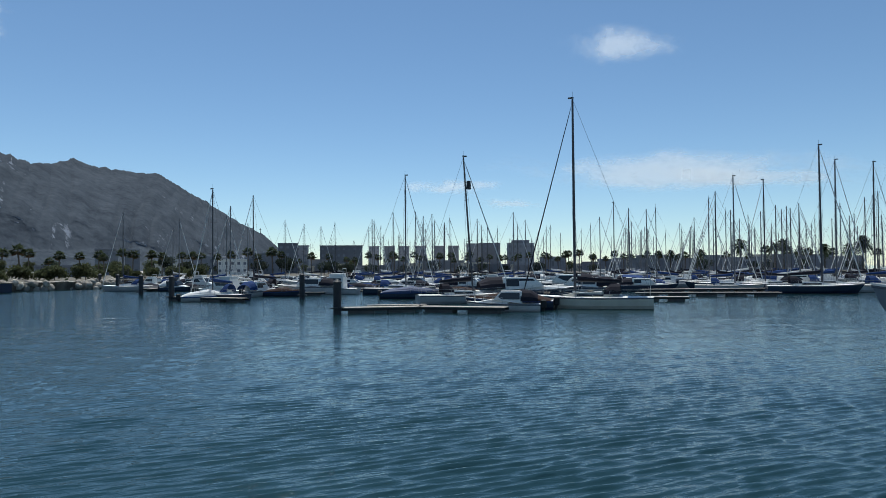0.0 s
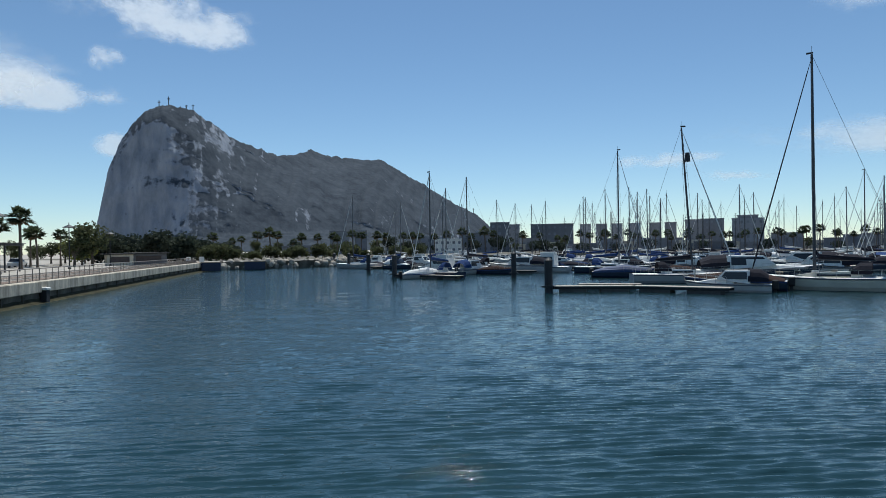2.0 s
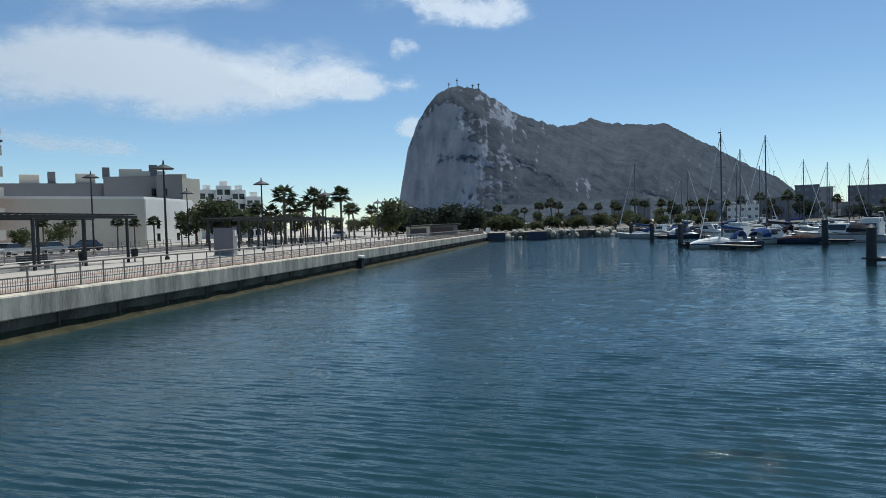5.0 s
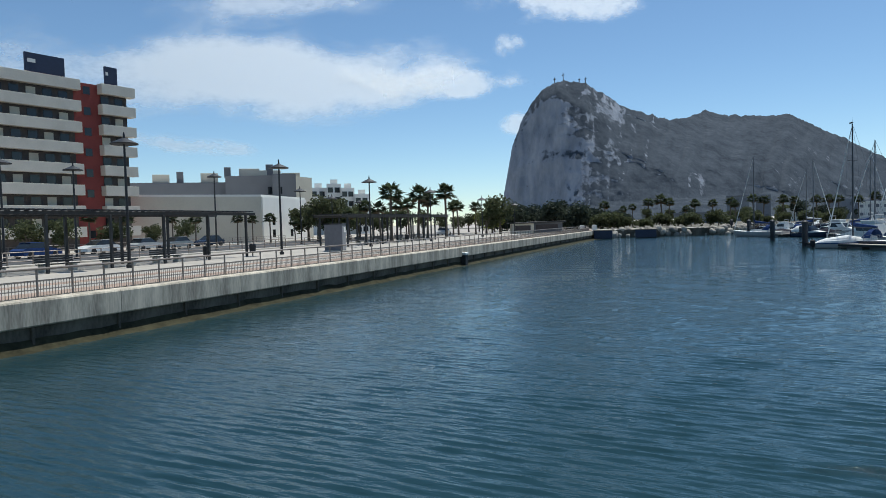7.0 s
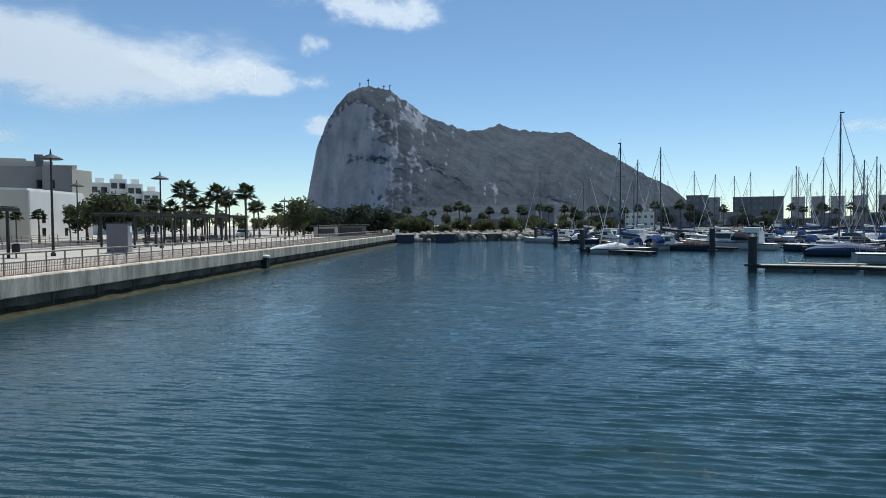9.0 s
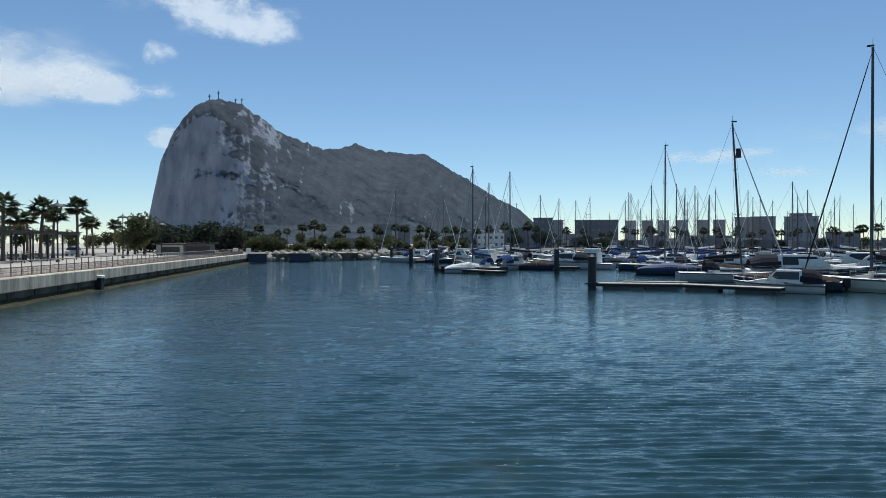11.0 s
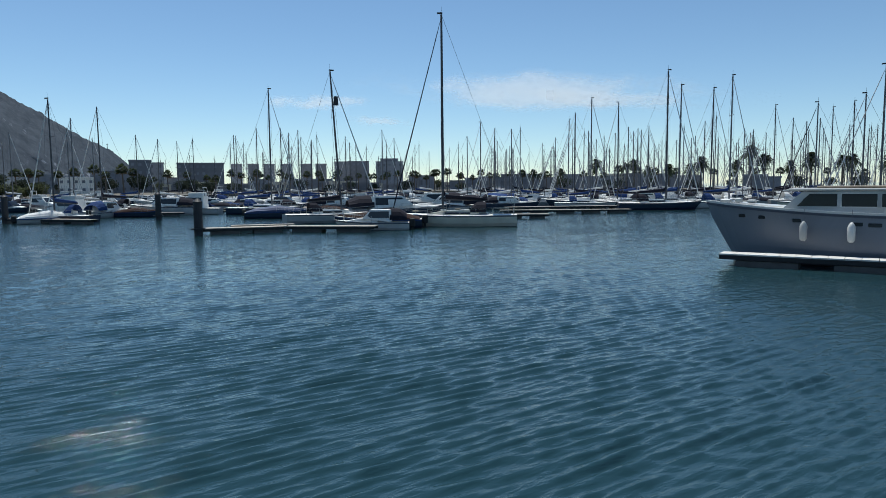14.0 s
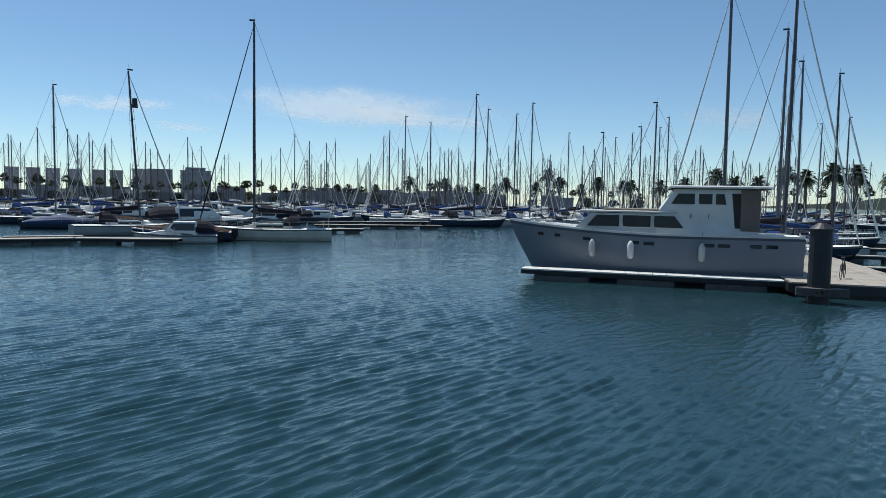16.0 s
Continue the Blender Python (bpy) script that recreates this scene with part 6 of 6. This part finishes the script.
ST = [sailboat(pose(84, 68, 0, 0, 0, -16), 10.5, 18.5, GELCOAT, CANVAS, "white sailing yacht with a tall mast and blue cover", radar=False), sailboat(pose(92, 84, 0, 0, 0, 164), 11.0, 18.5, NAVY, DARKCANVAS, "navy-hulled sailing yacht with a tall mast", mm=DARKMAST)]
for o_, l_ in zip(ST, (10.5, 11.0)):
    MASTH[o_], MASTX[o_] = 18.5, l_ * .58
rs = random.Random(21)
taken = [(11, 60), (-5, 95), (2, 70), (-28, 78), (6, 57), (7, 74), (20, 84), (-4, 83), (-9, 98), (60, 52), (66, 62), (72, 76)]


def free(x, y, gap):
    if any((x - a) ** 2 + (y - b) ** 2 < gap * gap for a, b in taken):
        return False
    taken.append((x, y))
    return True


def put_mast(az, el, ob, rz, top=None):
    """A sailing boat whose masthead stands on this bearing at this height over the eye."""
    s = rs.uniform(0.92, 1.12) if top is None else top / MASTH[ob]
    d = (MASTH[ob] * s - EYE) / math.tan(radians(el))
    p = bearing(az, d, 0)
    taken.append((p.x, p.y))
    c, sn = math.cos(radians(rz)) * MASTX[ob] * s, math.sin(radians(rz)) * MASTX[ob] * s
    copy_thing(ob, pose(p.x - c, p.y - sn, 0, rs.uniform(-.7, .7), rs.uniform(-.5, .5), rz) @ Matrix.Diagonal((s, s, s, 1)))


for az, el in ((13.2, 4.04), (11.72, 3.72), (10.28, 3.59), (6.0, 4.17), (4.25, 4.73), (1.65, 3.6), (0.88, 4.6), (-0.15, 3.85), (-3.3, 3.6), (-13.2, 4.08), (-14.3, 5.2), (-21.6, 5.3), (-23.46, 6.92), (-25.61, 6.51), (-29.42, 8.79), (-30.35, 7.65),
               (-32.72, 7.3), (-34.11, 8.18), (-37.2, 5.75), (-40.95, 5.37), (-42.32, 5.73), (-44.45, 6.11), (21.9, 3.3), (-39.3, 4.46), (-28.0, 4.6), (-47.5, 4.8)):
    put_mast(az, el, rs.choice(ST) if el > 5 else rs.choice(FS), rs.choice((-15.7, -15.7, 164.3)) + rs.uniform(-5, 5), 19.5 if el > 7 else 17.0 if el > 5 else None)
for az, el, top, turn in ((-49.4, 16.2, 19.0, 0), (-53.7, 16.6, 20.0, 180), (-53.2, 12.94, 17.5, 0), (-54.5, 10.7, 15.5, 0), (-56.9, 9.6, 16.5, 180), (-57.6, 6.5, 14.5, 180), (-55.8, 6.1, 15, 0)):
    put_mast(az, el, ST[1] if turn else ST[0], HEAD + rs.uniform(-2, 2) + turn, top)

# the rest of the moorings, side by side along the main pontoons
FINGER = None
for (x0, y0), n in COLUMNS:
    base = Vector((x0, y0, 0))
    k = 0
    t = 2.0
    while t < n:
        for sg in (-1, 1):
            q = base + MAIN * (t + rs.uniform(-.4, .4)) + SIDE * sg * 5.2
            if q.length > 170 and rs.random() < 0.42 or rs.random() < 0.08 or not free(q.x, q.y, 3.4):
                continue
            az = math.degrees(math.atan2(-q.x, q.y))
            ps = 0.1 if az > 8 else 0.16 if az > -18 else 0.55
            s = rs.uniform(0.62, 0.98)
            near = q.length < 112
            ob = rs.choice(SAILS if q.length < 95 else FS) if rs.random() < ps * 0.9 else rs.choice(MOTORS if near else FM)
            if ob in MASTH:
                s = min(1.0, s * 1.25)
            turn = -15.7 + (0 if (rs.random() < 0.72) == (sg > 0) else 180) + rs.uniform(-3, 3)
            L = 4.6 * s
            copy_thing(ob, pose(q.x - math.cos(radians(turn)) * L, q.y - math.sin(radians(turn)) * L, 0, rs.uniform(-.8, .8), 0, turn) @ Matrix.Diagonal((s, s, s, 1)))
        if k % 2 == 0 and t < 38:
            for sg in (-1, 1):
                f = base + MAIN * (t + 2.4) + SIDE * sg * 1.1
                if FINGER is None:
                    e = f + SIDE * sg * 8.5
                    FINGER = pontoon((f.x, f.y), (e.x, e.y), 0.9, "short pontoon finger between moored boats")
                else:
                    copy_thing(FINGER, pose(f.x, f.y, 0, 0, 0, math.degrees(math.atan2(SIDE.y * sg, SIDE.x * sg))))
        t += 3.9
        k += 1


# ---- the far berths: a thicket of bare masts ----
def bare_sailboat(m, L, mast_h, hm, cover, label, mm=ALU):
    o = thing("sailing_boat", m, label, "sailing boat", "far sailing boats")
    fb = 0.085 * L
    rings = hull_rings(L, L * 0.3, fb * 1.25, fb, fb * 1.05, 0.75, L * 0.09, n=10)
    bm = B()
    loft(bm, rings, caps=False)
    bm.faces.new([bm.verts.new(p) for p in rings[0]])
    e = len(rings[0]) - 1
    loft(bm, [[(r[0][0], r[0][1], r[0][2] - 0.02), (r[0][0], 0, r[0][2] + 0.04), (r[e][0], r[e][1], r[e][2] - 0.02)] for r in rings], caps=False)
    part("hull", bm, SHADEHULL if hm is GELCOAT else hm, o)
    cab = B()
    loft(cab, [[(L * x, w * L, fb), (L * x, w * L * 0.8, fb + h), (L * x, -w * L * 0.8, fb + h), (L * x, -w * L, fb)] for x, w, h in ((0.28, 0.085, 0.75), (0.36, 0.09, 0.55), (0.58, 0.075, 0.42), (0.70, 0.04, 0.12))])
    part("cabin", cab, DECK, o)
    mx = L * 0.58
    ms = B()
    tube(ms, [(mx, 0, fb), (mx - 0.05, 0, mast_h)], [0.085, 0.06], 6)
    for q in (0.45, 0.72):
        tube(ms, [(mx, -0.09 * L, mast_h * q + 0.1), (mx, 0, mast_h * q), (mx, 0.09 * L, mast_h * q + 0.1)], 0.03, 4)
    tube(ms, [(mx - 0.05, 0, mast_h), (mx - 0.05, 0, mast_h + 0.6)], 0.015, 4)
    tube(ms, [(mx, 0, fb + 1.4), (mx - L * 0.36, 0, fb + 1.3)], 0.06, 5)
    part("mast", ms, mm, o)
    cv = B()
    tube(cv, [(mx - 0.12, 0, fb + 2.1), (mx - 0.3, 0, fb + 1.75), (mx - L * 0.15, 0, fb + 1.62), (mx - L * 0.35, 0, fb + 1.42)], [0.1, 0.22, 0.19, 0.09], 6)
    part("sail_cover", cv, cover, o)
    rg = B()
    tube(rg, [(L * 0.985, 0, fb * 1.3), (mx, 0, mast_h * 0.97)], [0.05, 0.03], 4)
    tube(rg, [(0.1, 0, fb), (mx, 0, mast_h)], 0.009, 3)
    for sg in (1, -1):
        tube(rg, [(mx - 0.2, sg * L * 0.135, fb), (mx, sg * L * 0.09, mast_h * 0.72 + 0.1), (mx, 0, mast_h)], 0.008, 3)
    part("rigging", rg, ROPE, o)
    return o


BARE = [bare_sailboat(pose(*bearing(-33, 176, 0), 0, 0, -16), 9.5, 13.0, GELCOAT, CANVAS, "white sailing boat with a bare mast and blue cover"),
        bare_sailboat(pose(*bearing(-41, 170, 0), 0, 0, 164), 9.0, 12.4, NAVY, DARKCANVAS, "dark-hulled sailing boat with a bare dark mast", DARKMAST),
        bare_sailboat(pose(*bearing(-27, 180, 0), 0, 0, -16), 10.0, 13.6, CREAM, SAILCLOTH, "cream sailing boat with a bare mast and pale cover", DARKMAST)]
rf = random.Random(77)
put = 0
for _ in range(600):
    az = rf.triangular(-61, 13, -44) if rf.random() < 0.88 else rf.uniform(-30, 13)
    p = bearing(az, rf.uniform(118, 205) if az < -20 else rf.uniform(150, 212), 0)
    if put < 105 and free(p.x, p.y, 3.6):
        put += 1
        sc = rf.uniform(0.8, 1.18)
        copy_thing(rf.choice(BARE), pose(p.x, p.y, 0, rf.uniform(-1, 1), rf.uniform(-.6, .6), rf.choice((-15.7, 164.3)) + rf.uniform(-6, 6)) @ Matrix.Diagonal((sc, sc, sc, 1)))
# greenery along the quay behind the far berths
for i in range(42):
    palm_copy(i, bearing(6 - i * 1.6 + rf.uniform(-.6, .6), rf.uniform(243, 268)), rf.uniform(0.7, 1.0), rf.uniform(0, 360))
for i in range(30):
    tree_copy(rf.choice((T4, T5, T1)), bearing(10 - i * 2.3 + rf.uniform(-1, 1), rf.uniform(262, 298)), rf.uniform(0.45, 0.75))
